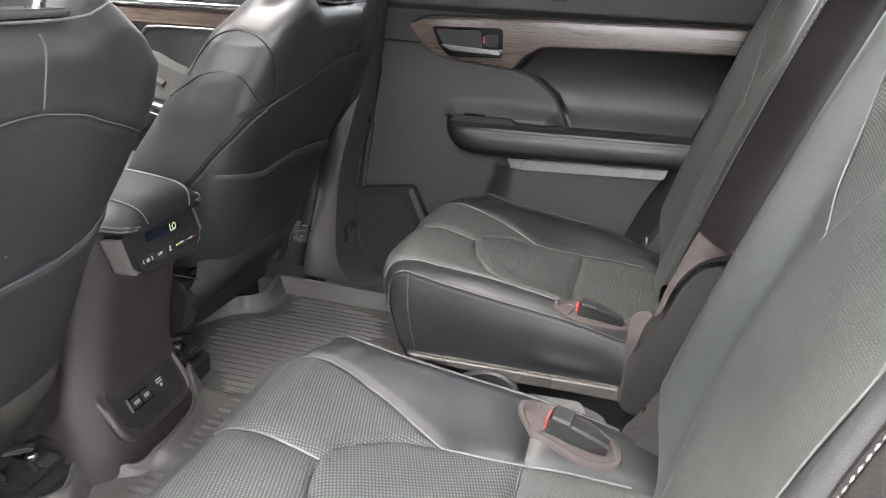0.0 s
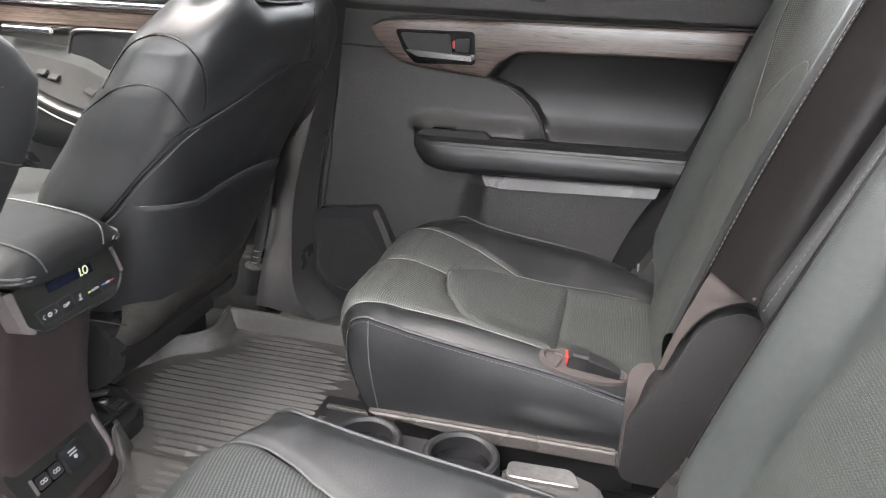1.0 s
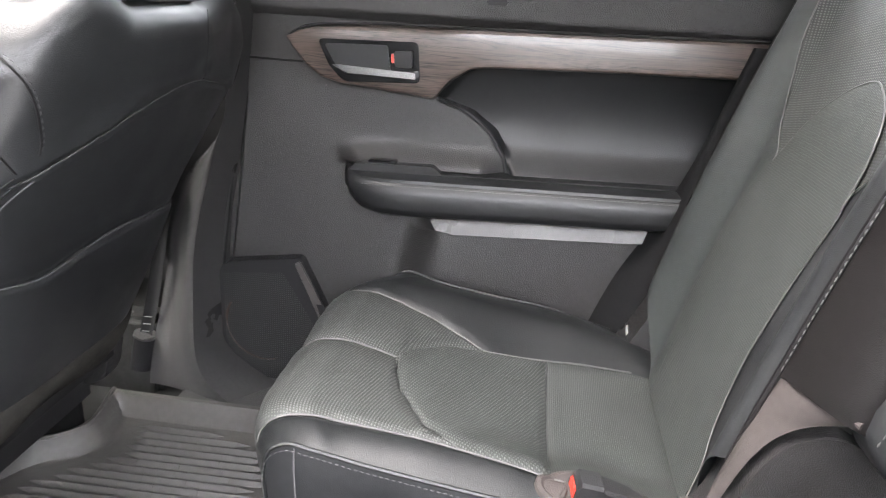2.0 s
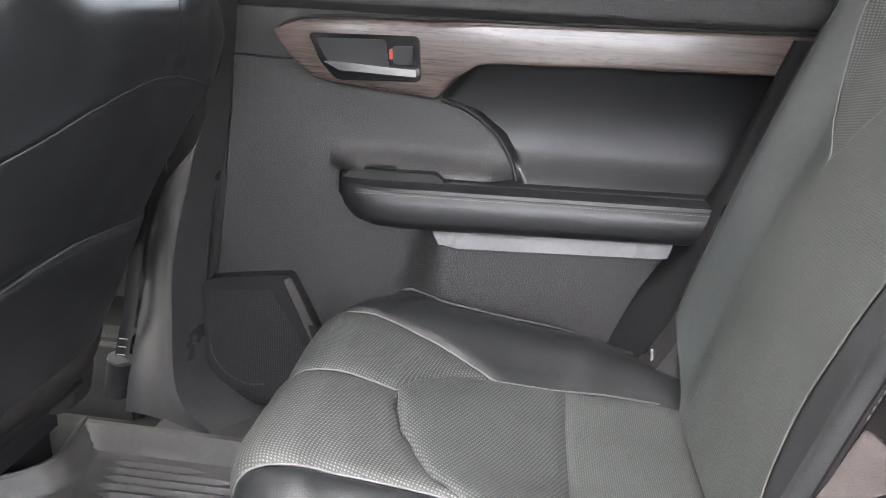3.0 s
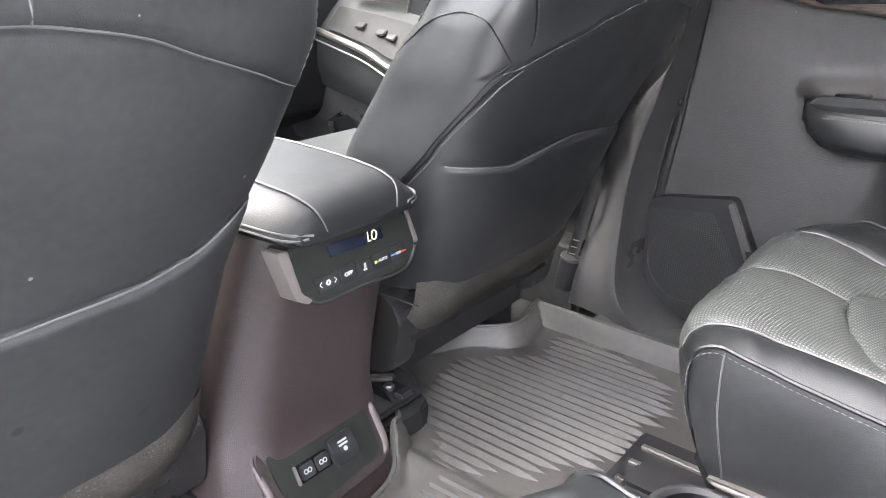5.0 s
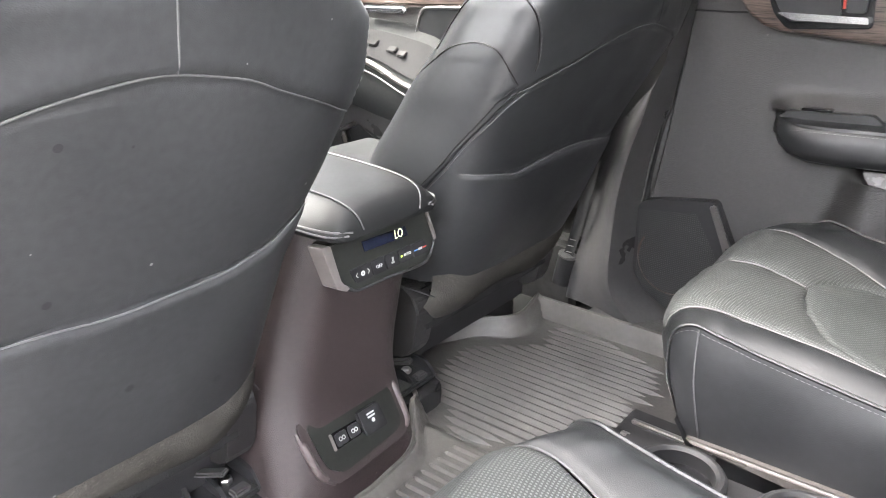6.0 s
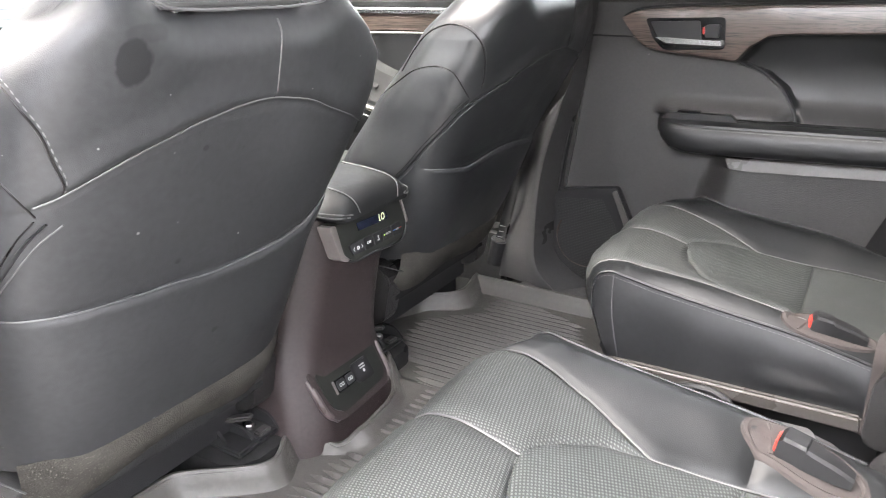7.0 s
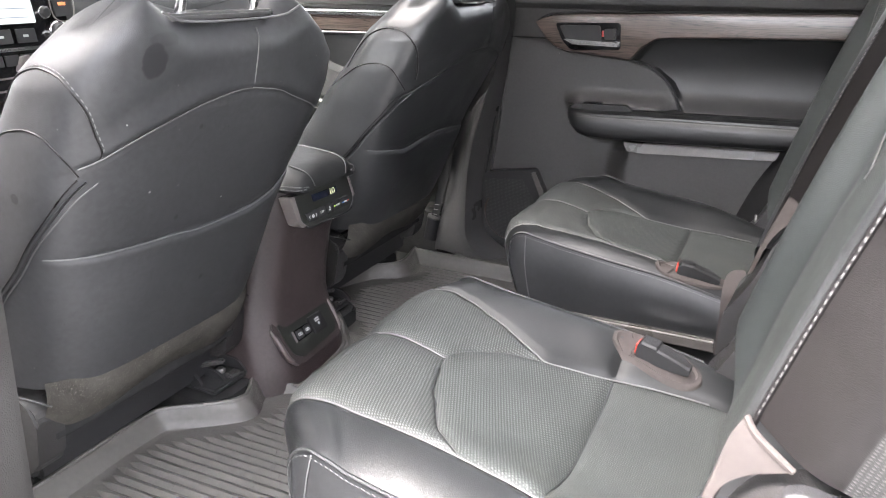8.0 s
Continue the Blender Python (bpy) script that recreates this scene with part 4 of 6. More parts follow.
# ---- front seats ----
def front_seat(yc, label, cover, driver):
    seat = thing("front_seat", (-0.6, yc, 0.0), label, "car seat", "front seats")
    Z0, TOP, lean, FRONT = 0.236, 0.737, math.tan(radians(24)), 2.6

    def xb(z):
        return -0.33 + (z - 0.5) * lean - 0.9 * max(0, z - 0.585) ** 2

    def hw(z, w=-1):
        """Half the width; the shoulder away from the open doorway stands out further."""
        extra = lerp_table([(0.40, 0.0), (0.46, 0.012), (0.52, 0.030), (0.56, 0.042), (0.60, 0.053), (0.645, 0.049), (0.67, 0.031), (0.70, 0.010), (0.74, 0.0)], z) if w > 0 else 0.0
        if w > 0 and not driver:
            extra += lerp_table([(0.45, 0.0), (0.52, 0.012), (0.60, 0.032), (0.66, 0.026), (0.70, 0.020), (0.74, 0.010)], z)
        return extra + lerp_table([(0.2, 0.205), (0.3, 0.212), (0.43, 0.220), (0.52, 0.219), (0.58, 0.215), (0.64, 0.207), (0.69, 0.188), (0.76, 0.160)], z)

    def depth(z):
        return lerp_table([(0.2, 0.29), (0.41, 0.28), (0.515, 0.245), (0.61, 0.205), (0.65, 0.19), (0.70, 0.148), (0.76, 0.10)], z)

    def arch(w):
        if driver:
            return lerp_table([(-0.22, 0.545), (-0.184, 0.562), (-0.124, 0.588), (-0.055, 0.608), (0.0, 0.617), (0.037, 0.619), (0.092, 0.609), (0.16, 0.585), (0.225, 0.562), (0.27, 0.546)], w)
        return lerp_table([(-0.22, 0.525), (-0.184, 0.539), (-0.163, 0.550), (-0.121, 0.563), (-0.046, 0.585), (0.026, 0.602), (0.064, 0.606), (0.10, 0.606), (0.157, 0.596), (0.202, 0.588), (0.26, 0.565), (0.30, 0.545)], w)

    def pocket(w):
        if driver:
            return lerp_table([(-0.22, 0.444), (-0.143, 0.437), (-0.06, 0.431), (0.0, 0.424), (0.05, 0.425), (0.10, 0.427), (0.15, 0.436), (0.19, 0.456), (0.24, 0.475)], w)
        return lerp_table([(-0.22, 0.424), (-0.187, 0.420), (-0.127, 0.413), (-0.067, 0.424), (0.012, 0.430), (0.08, 0.424), (0.145, 0.417), (0.24, 0.410)], w)

    def crease(z):
        """Where the upright seam runs over the upper part."""
        return lerp_table([(0.61, 0.037), (0.666, 0.033), (0.688, 0.029), (0.702, 0.016)] if driver else [(0.60, 0.105), (0.651, 0.081), (0.675, 0.070), (0.70, 0.055)], z)

    def ztop(w):
        """How far the upper edge lies below its highest point: the headrest notch and the sloping shoulders."""
        return 0.030 * step(0.175, 0.070, abs(w)) + 0.050 * step(0.150, 0.250, abs(w))

    def back_in(w, z):
        n = 4.5
        k = min(0.9999, abs(w) / hw(z, w))
        return depth(z) / 2 * (1 - (1 - k ** n) ** (1 / n))

    def puff(w, z):
        da, dp = z - arch(w), z - pocket(w)
        p = 0.006 * step(0.004, -0.004, dp) - 0.0045 * math.exp(-(dp / 0.004) ** 2)
        p += 0.004 * step(-0.003, 0.003, da) - 0.004 * math.exp(-(da / 0.004) ** 2)
        if da > 0:
            c = w - crease(z)
            p -= 0.003 * math.exp(-(c / 0.004) ** 2) + 0.09 * (math.sqrt(min(c * c, 0.0081) + 0.0006) - 0.0245) * step(0.0, 0.04, da)
        p += 0.010 * math.sin(math.pi * min(1, max(0, (z - 0.2) / 0.24))) * (1 - (w / 0.23) ** 2)
        return p

    def shell(u, v):
        a = 2 * math.pi * u
        ca, sa = math.cos(a), math.sin(a)
        n = 4.5 if ca > 0 else FRONT
        wn_, an = math.copysign(abs(sa) ** (2 / n), sa), math.copysign(abs(ca) ** (2 / n), ca)
        w0 = wn_ * 0.21
        z = Z0 + (TOP - Z0) * v - ztop(w0) * step(0.60, 1.0, v)
        w = wn_ * hw(z, wn_)
        d = depth(z) / 2
        x = xb(z) - d + d * an
        if an > 0:
            x += puff(w, z) * an ** 2
        t = max(0, (v - 0.90) / 0.10)
        shrink = 1 - 0.75 * (1 - math.sqrt(max(0, 1 - t * t)))
        cx = xb(z) - d
        x = cx + (x - cx) * shrink
        w *= 1 - 0.14 * (1 - math.sqrt(max(0, 1 - t * t)))
        return Vector((x, yc + w, z))
    NU, NV = 240, 130
    rows = [[shell(i / NU, j / NV) for i in range(NU)] for j in range(NV + 1)]
    back = part("backrest", loft(rows), cover, seat, "reclined black leather backrest", 60)

    def on(w, z, out=0.001):
        an = (1 - min(0.9999, abs(w) / hw(z, w)) ** 4.5) ** (1 / 4.5)
        return Vector((xb(z) - back_in(w, z) + puff(w, z) * an ** 2 + out, yc + max(-0.995 * hw(z), min(0.995 * hw(z, 1), w)), z))
    end = 0.232 if driver else 0.250
    part("seam", tube([on(w, arch(w), 0.0024) for w in (-0.196, -0.18, -0.15, -0.12, -0.09, -0.05, 0, 0.03, 0.06, 0.10, 0.13, 0.16, 0.19, 0.21, end)], 0.0010, 6, 90), PIPING_DARK, back, "grey piped seam")
    part("seam", tube([on(w, pocket(w), 0.0027) for w in (-0.211, -0.206, -0.2, -0.18, -0.16, -0.13, -0.1, -0.05, 0, 0.05, 0.1, 0.13, 0.16, 0.19, 0.212)], 0.0010, 6, 90), PIPING_DARK, back, "grey piped seam")
    za = arch(crease(0.61))
    part("seam", tube([on(crease(z), z, 0.0026) for z in (za - 0.001, za + 0.005, za + 0.010, 0.64, 0.655, 0.67, 0.683, 0.695)], 0.0010 if driver else 0.0005, 6, 60), PIPING_DARK if driver else LEATHER, back, "grey piped seam" if driver else "sewn black seam")

    # seams on the flanks: a double piping up the corner and two curved ones over the bolster
    def flank(side, z, a):
        """A point on the flank, a from 0 at the back to 1 at the front."""
        d = depth(z) / 2
        an = 1 - 2 * a
        n = 4.5 if an > 0 else FRONT
        w = hw(z, side) * (max(0, 1 - abs(an) ** n)) ** (1 / n)
        return Vector((xb(z) - d + d * an + (puff(side * w, z) * an ** 2 if an > 0 else 0), yc + side * (w + 0.001), z))
    def on_flank(side, x, z, out=0.001):
        return flank(side, z, min(0.98, max(0.004, (xb(z) - x) / depth(z)))) + Vector((0, side * out, 0))
    for side in (-1, 1):
        edge = ((-0.314, 0.564), (-0.309, 0.575), (-0.304, 0.592), (-0.300, 0.618), (-0.305, 0.640), (-0.326, 0.657), (-0.358, 0.663), (-0.390, 0.655), (-0.415, 0.640), (-0.438, 0.615), (-0.455, 0.585))
        inner = ((-0.330, 0.548), (-0.333, 0.567), (-0.345, 0.588), (-0.362, 0.596), (-0.385, 0.598), (-0.421, 0.590), (-0.456, 0.570), (-0.500, 0.545))
        band = ((-0.332, 0.544), (-0.348, 0.527), (-0.372, 0.500), (-0.407, 0.464), (-0.440, 0.427), (-0.49, 0.38), (-0.55, 0.31))
        if driver and side > 0:
            edge = ((-0.327, 0.562), (-0.322, 0.575), (-0.318, 0.592), (-0.313, 0.618), (-0.310, 0.640), (-0.318, 0.660))
        else:
            # a woven band up the corner between two creased edges
            for off, r, flat, mat in ((0.0, 0.0009, 1.0, BROWN_LEATHER), (0.0035, 0.0034, 0.3, LEATHER), (0.007, 0.0009, 1.0, PIPING_DARK)):
                part("corner_piping", tube([on_flank(side, x + off, z - off, 0.0) for x, z in band], r, 8, 50, flat=flat), mat, back, "black woven corner band" if flat < 1 else "fine piped edge")
            part("seam", tube([on_flank(side, x, z, -0.0005) for x, z in inner], 0.0011, 6, 50), BROWN_LEATHER, back, "sewn black seam")
            part("seam", tube([on_flank(side, x, z, -0.0004) for x, z in edge], 0.0012, 6, 60), BROWN_LEATHER, back, "sewn black seam")
        near = driver and side < 0
        sewn = [on_flank(side, x + 0.0022, z + 0.0032, -0.0002) for x, z in edge]
        part("stitching", stitches(sewn, length=0.0048, gap=0.0028, r=0.0008 if near else 0.0006), SEAM if driver else PIPING_DARK, back, "grey thread stitching")
        if not driver and side < 0:
            part("stitching", stitches([on_flank(side, x, z, -0.0002) for x, z in ((-0.487, 0.556), (-0.505, 0.535), (-0.530, 0.505), (-0.556, 0.470), (-0.585, 0.430))], length=0.0036, gap=0.0026, r=0.0005), PIPING_DARK, back, "grey thread stitching")
    # felt flap along the lower edge, plastic side shields, cushion in front
    part("lower_flap", grid(lambda u, v: Vector((-0.440 - 0.052 * v + 0.012 * math.sin(math.pi * v) - 0.030 * abs(2 * u - 1) ** 7, yc + 0.198 * (2 * u - 1) * (1 - 0.04 * v), 0.250 - (0.094 + 0.006 * math.sin(9 * u)) * v)), 40, 10),
         FELT, seat, "grey felt flap under the backrest")
    part("flap_lining", box(-0.56, -0.50, yc - 0.19, yc + 0.19, 0.13, 0.21, 0.01), CARPET, seat)
    for side in (-1, 1):
        part("side_shield", prism(rounded([(-0.535, 0.225), (-0.490, 0.195), (-0.512, 0.095), (-0.56, 0.085), (-0.80, 0.08), (-0.82, 0.16), (-0.62, 0.22)], 0.02),
                                  lambda x, z, d, side=side: Vector((x, yc + side * d, z)), 0.165, 0.208, 0.014, 4), HINGE_PLASTIC, seat, "satin grey plastic side shield")
        part("shield_piping", tube([Vector((-0.60, yc + side * 0.203, 0.216)), Vector((-0.52, yc + side * 0.205, 0.219)), Vector((-0.468, yc + side * 0.196, 0.214))], 0.0012, 6, 20), LEATHER, seat, "black piped edge")
    part("seat_cushion", box(-1.02, -0.52, yc - 0.22, yc + 0.22, 0.14, 0.33, 0.05, 5), LEATHER, seat, "black leather seat cushion")
    part("seat_frame", box(-0.95, -0.55, yc - 0.19, yc + 0.19, 0.05, 0.15, 0.01), BLACK_PLASTIC, seat)
    rim = [Vector((xb(TOP - ztop(w)) - 0.006, yc + w, TOP - ztop(w) - 0.002)) for w in (-0.118, -0.11, -0.10, -0.09, -0.05, 0, 0.05, 0.09, 0.10, 0.11, 0.118)]
    part("notch_rim", tube(rim, 0.0015, 6, 60), PIPING_DARK, back, "grey rim of the headrest notch")
    xn = xb(TOP - 0.030)
    part("notch_cover", prism(rounded([(xn - 0.085, yc - 0.100), (xn - 0.012, yc - 0.092), (xn - 0.012, yc + 0.092), (xn - 0.085, yc + 0.100)], 0.012, 3), lambda x, y, z: Vector((x - 0.010, y, z)), 0.706, 0.7140, 0.003), SATIN_PLASTIC, seat,
         "satin grey headrest base")
    for w in (-0.062, 0.062):
        part("headrest_post", tube([Vector((xn - 0.040, yc + w, 0.70)), Vector((xn - 0.022, yc + w, 0.76)), Vector((xn - 0.004, yc + w, 0.83))], 0.0062, 12), CHROME, seat, "chrome headrest post")
        part("post_guide", disc((xn - 0.039, yc + w, 0.706), (0.2, 0, 1), 0.012, 0.008, 0.003), BLACK_PLASTIC, seat, "black post guide")
    part("headrest", move(box(-0.06, 0.05, -0.135, 0.135, -0.09, 0.10, 0.045, 5), Matrix.Translation((-0.21, yc + 0.01, 0.90)) @ Matrix.Rotation(radians(12), 4, "Y")), LEATHER, seat,
         "black leather headrest")
    # feet on carpeted humps
    inb = 1 if yc < 0 else -1
    for w in (-0.19, 0.175):
        back_x = 0.0 if w * inb > 0 else -0.10
        hump = part("foot_hump", prism(rounded([(-0.70, yc + w - 0.085), (back_x - 0.484, yc + w - 0.075), (back_x - 0.480, yc + w + 0.045), (-0.70, yc + w + 0.055)], 0.04, 5), lambda x, y, z: Vector((x, y, z)), -0.03, 0.034, 0.015, 3),
                    CARPET, seat, "black carpet over the seat foot")
        y0 = yc + w - 0.01
        part("foot_bracket", box(back_x - 0.60, back_x - 0.500, y0 - 0.048, y0 + 0.042, 0.038, 0.050, 0.004), BLACK_PLASTIC, seat, "black rail foot")
        for dy, x1, h in ((-0.045, back_x - 0.535, 0.076), (-0.012, back_x - 0.505, 0.064), (0.034, back_x - 0.498, 0.070)):
            part("bracket_fin", prism(rounded([(back_x - 0.62, 0.045), (x1, 0.045), (x1, h * 0.72), (x1 - 0.02, h), (back_x - 0.62, h + 0.010)], 0.006, 3), lambda x, z, d, dy=dy: Vector((x, y0 + dy + d, z)), 0.0, 0.006, 0.0015), BLACK_PLASTIC, seat, "black bracket fin")
        part("bracket_cap", move(box(-0.045, 0.045, -0.008, 0.008, -0.004, 0.004, 0.003), Matrix.Translation((back_x - 0.555, y0 - 0.020, 0.078)) @ Matrix.Rotation(radians(28), 4, "Z") @ Matrix.Rotation(radians(-10), 4, "Y")), SATIN_PLASTIC, seat, "satin black bracket cap")
        part("bolt", disc((back_x - 0.540, y0 + 0.012, 0.049), (0, 0, 1), 0.009, 0.009, 0.002, 6), STEEL, seat, "steel bolt head")
        part("bracket_end", box(back_x - 0.520, back_x - 0.502, y0 + 0.000, y0 + 0.026, 0.048, 0.058, 0.003), SATIN_PLASTIC, seat)
    return seat


# ---- rear console ----
def build_console():
    con = thing("centre_console", (-0.6, -0.03, 0.0), "dark brown plastic centre console with rear climate panel", "console")
    rings = []
    for z, xr, y0, y1 in ((-0.02, -0.425, -0.200, 0.050), (0.03, -0.430, -0.196, 0.048), (0.06, -0.440, -0.192, 0.047), (0.10, -0.452, -0.186, 0.046), (0.13, -0.460, -0.182, 0.046),
                          (0.155, -0.463, -0.176, 0.046), (0.20, -0.462, -0.166, 0.052), (0.27, -0.455, -0.152, 0.062), (0.31, -0.446, -0.143, 0.068),
                          (0.35, -0.436, -0.134, 0.072), (0.392, -0.430, -0.126, 0.070)):
        poly = rounded([(-0.95, y0), (xr - 0.035, y0), (xr, y0 + 0.045), (xr, y1 - 0.03), (xr - 0.012, y1), (-0.95, y1)], 0.022, 5)
        rings.append([Vector((x, y, z)) for x, y in poly])
    body = part("console_body", loft(rings), BROWN_PLASTIC, con, "dark brown plastic body", 50)
    # padded lid
    ym, rings = -0.027, []
    for x, half_w, zt in ((-0.400, 0.076, 0.402), (-0.403, 0.083, 0.414), (-0.412, 0.089, 0.425), (-0.44, 0.093, 0.433), (-0.50, 0.097, 0.438), (-0.60, 0.100, 0.441), (-0.68, 0.100, 0.441), (-0.74, 0.096, 0.436)):
        zb, zs = 0.391, min(zt, 0.408)
        ring = [(ym - half_w, zb), (ym - half_w - 0.005, zb + 0.007), (ym - half_w + 0.002, zs), (ym - half_w * 0.80, zt - 0.004), (ym - half_w * 0.66, zt - 0.0005), (ym - half_w * 0.3, zt + 0.002), (ym + half_w * 0.3, zt + 0.002),
                (ym + half_w * 0.66, zt - 0.0005), (ym + half_w * 0.80, zt - 0.004), (ym + half_w - 0.002, zs), (ym + half_w + 0.005, zb + 0.007), (ym + half_w, zb)]
        rings.append([Vector((x, y, z)) for y, z in ring])
    lid = part("console_lid", loft(rings), LID_LEATHER, con, "padded black leather lid", 60)
    for sgn in (-1, 1):
        part("seam", tube([Vector((-0.3985, ym + sgn * 0.050, 0.400)), Vector((-0.402, ym + sgn * 0.0545, 0.4145)), Vector((-0.412, ym + sgn * 0.0587, 0.4255)), Vector((-0.44, ym + sgn * 0.0614, 0.4335)),
                           Vector((-0.50, ym + sgn * 0.064, 0.4385)), Vector((-0.60, ym + sgn * 0.066, 0.4415)), Vector((-0.70, ym + sgn * 0.065, 0.440))], 0.0011, 6, 60), PIPING_DARK, lid, "grey seam")
        for dz in (0.0, 0.006):
            part("seam", tube([Vector((-0.3985, ym + sgn * (0.074 - dz), 0.3985 + dz * 0.4)), Vector((-0.412, ym + sgn * (0.094 - 0.2 * dz), 0.399 + dz)), Vector((-0.46, ym + sgn * 0.0995, 0.399 + dz)), Vector((-0.60, ym + sgn * 0.105, 0.399 + dz)),
                               Vector((-0.72, ym + sgn * 0.103, 0.399 + dz))], 0.0014, 6, 50), PIPING_DARK, lid, "grey double seam")

    # climate panel: local frame a across, b up the panel, c out of it
    def lay(cx, cz, cy, tilt):
        return Matrix.Translation((cx, cy, cz)) @ Matrix.Rotation(radians(90), 4, "Z") @ Matrix.Rotation(radians(90 - tilt), 4, "X")
    m = lay(-0.421, 0.356, -0.026, 6)

    def flat(a, b, c):
        return m @ Vector((a, b, c))
    outer = rounded([(-0.088, 0.029), (0.082, 0.029), (0.0945, -0.0195), (0.0735, -0.0410), (-0.0555, -0.0375), (-0.0790, -0.0195)], 0.006, 3)
    panel = part("climate_panel", prism(outer, flat, -0.03, 0.004, 0.003), PANEL_BLACK, con, "satin black rear climate panel")
    part("panel_lip", tube([flat(a, b, 0.0035) for a, b in ((-0.078, -0.022), (-0.0555, -0.0385), (0.0, -0.0400), (0.0735, -0.0420), (0.0955, -0.0200))], 0.0022, 6, 40), BLACK_PLASTIC, panel)
    part("panel_trim", prism(rounded([(-0.1014, 0.030), (-0.0875, 0.029), (-0.0785, -0.0200), (-0.066, -0.0310), (-0.0720, -0.0340), (-0.0870, -0.0250)], 0.002, 2), flat, -0.02, 0.0065, 0.002),
         SILVER_PLASTIC, panel, "satin taupe trim")
    part("panel_trim", prism(rounded([(0.082, 0.030), (0.0855, 0.030), (0.099, -0.014), (0.0945, -0.017)], 0.001, 2), flat, -0.01, 0.006, 0.001), SILVER_PLASTIC, panel, "satin taupe trim")
    display = part("display", prism([(-0.0345, 0.0055), (0.0450, 0.0040), (0.0413, 0.0175), (-0.0375, 0.0192)], flat, 0.002, 0.0046, 0.0004), LCD_GLASS, panel, "dark blue display window")
    lettering("digits", "LO", 0.0168, m @ Matrix.Translation((0.0275, 0.0110, 0.0048)) @ Matrix.Diagonal((0.72, 1, 1, 1)), LCD, display)
    tops = ((-0.0640, -0.0560), (-0.0286, -0.0254), (-0.0038, -0.0003), (0.0199, 0.0238), (0.0467, 0.0509), (0.0740, 0.0800))
    for k in range(5):
        (a0, a1), (b0, b1) = tops[k], tops[k + 1]
        b = part("button", prism(rounded([(a1 + 0.0006, -0.0290), (b1 - 0.0006, -0.0290), (b0 - 0.0006, -0.0090), (a0 + 0.0006, -0.0095)], 0.0020, 2), flat, 0.002, 0.0062, 0.001), BLACK_PLASTIC, panel, "black climate button")
        c = m @ Matrix.Translation(((a0 + a1 + b0 + b1) / 4, -0.0192, 0.0066))
        if k == 1:
            lettering("legend", "OFF", 0.0065, c, WHITE_PRINT, b)
        elif k == 3:
            lettering("legend", "AUTO", 0.0050, c @ Matrix.Translation((0.0025, 0, 0)), WHITE_PRINT, b)
            part("indicator", move(box(-0.0105, -0.0070, -0.0013, 0.0013, 0, 0.0005, 0.0002), c), GREEN_LED, b, "green lit indicator")
        elif k == 0:
            for sx in (-1, 1):
                part("arrow_mark", move(tube([Vector((sx * 0.0085, 0.003, 0)), Vector((sx * 0.0115, 0, 0)), Vector((sx * 0.0085, -0.003, 0))], 0.0006, 4, 2), c), WHITE_PRINT, b, "white arrow mark")
            part("fan_mark", move(disc((0, 0, 0), (0, 0, 1), 0.0034, 0.0006, 0.0002, 8, hole=0.0012), c), WHITE_PRINT, b, "white fan mark")
        elif k == 2:
            part("air_mark", move(box(-0.0016, 0.0016, -0.001, 0.0045, 0, 0.0006, 0.0002), c), WHITE_PRINT, b, "white seat mark")
            part("air_mark", move(box(-0.0030, 0.0026, -0.004, -0.0015, 0, 0.0006, 0.0002), c), WHITE_PRINT, b, "white seat mark")
        else:
            part("cool_mark", move(box(-0.012, -0.005, -0.0008, 0.0008, 0, 0.0006, 0.0002), c), BLUE_PRINT, b, "blue cool mark")
            part("middle_mark", move(box(-0.004, 0.004, -0.0016, 0.0016, 0, 0.0006, 0.0002), c), WHITE_PRINT, b)
            part("warm_mark", move(box(0.005, 0.012, -0.0008, 0.0008, 0, 0.0006, 0.0002), c), RED, b, "red warm mark")
    # socket plate low on the console
    m2 = lay(-0.450, 0.085, -0.040, 27)

    def flat2(a, b, c):
        return m2 @ Vector((a, b, c))
    plate = rounded([(-0.099, 0.047), (0.041, 0.045), (0.051, 0.029), (0.051, -0.0206), (0.038, -0.029), (-0.070, -0.0370), (-0.0896, -0.022), (-0.095, 0.0)], 0.009, 4)
    ring = [(-0.106, 0.040), (-0.106, 0.013), (-0.101, -0.022), (-0.080, -0.043), (-0.02, -0.041), (0.046, -0.037), (0.063, -0.024), (0.063, 0.026), (0.060, 0.040)]
    frame_line = rounded([(-0.110, 0.056), (-0.112, 0.013), (-0.107, -0.024), (-0.083, -0.048), (0.050, -0.043), (0.069, -0.027), (0.069, 0.030), (0.054, 0.056)], 0.012, 4)
    sur = part("socket_surround", prism(frame_line, flat2, -0.04, 0.006, 0.007, 4), BROWN_PLASTIC, con, "dark brown raised surround")
    sp = part("socket_plate", prism(plate, flat2, -0.03, 0.009, 0.002), PANEL_BLACK, con, "satin black socket plate")
    # paler plastic along both side edges paints the highlight of the rounded surround
    for run in (ring[:4], ring[5:]):
        part("highlight_edge", tube([flat2(a * 1.02, b, 0.0030 if 0 < k < len(run) - 1 else -0.003) for k, (a, b) in enumerate(run)], 0.0058, 10, 40), SATIN_BROWN, sur, "paler satin edge standing in for a highlight")
    usb = part("usb_socket", prism(rounded([(-0.069, -0.0045), (-0.021, -0.0040), (-0.023, 0.0175), (-0.0695, 0.0188)], 0.003, 2), flat2, 0.006, 0.0120, 0.0012), GLOSS_BLACK, sp, "black double socket")
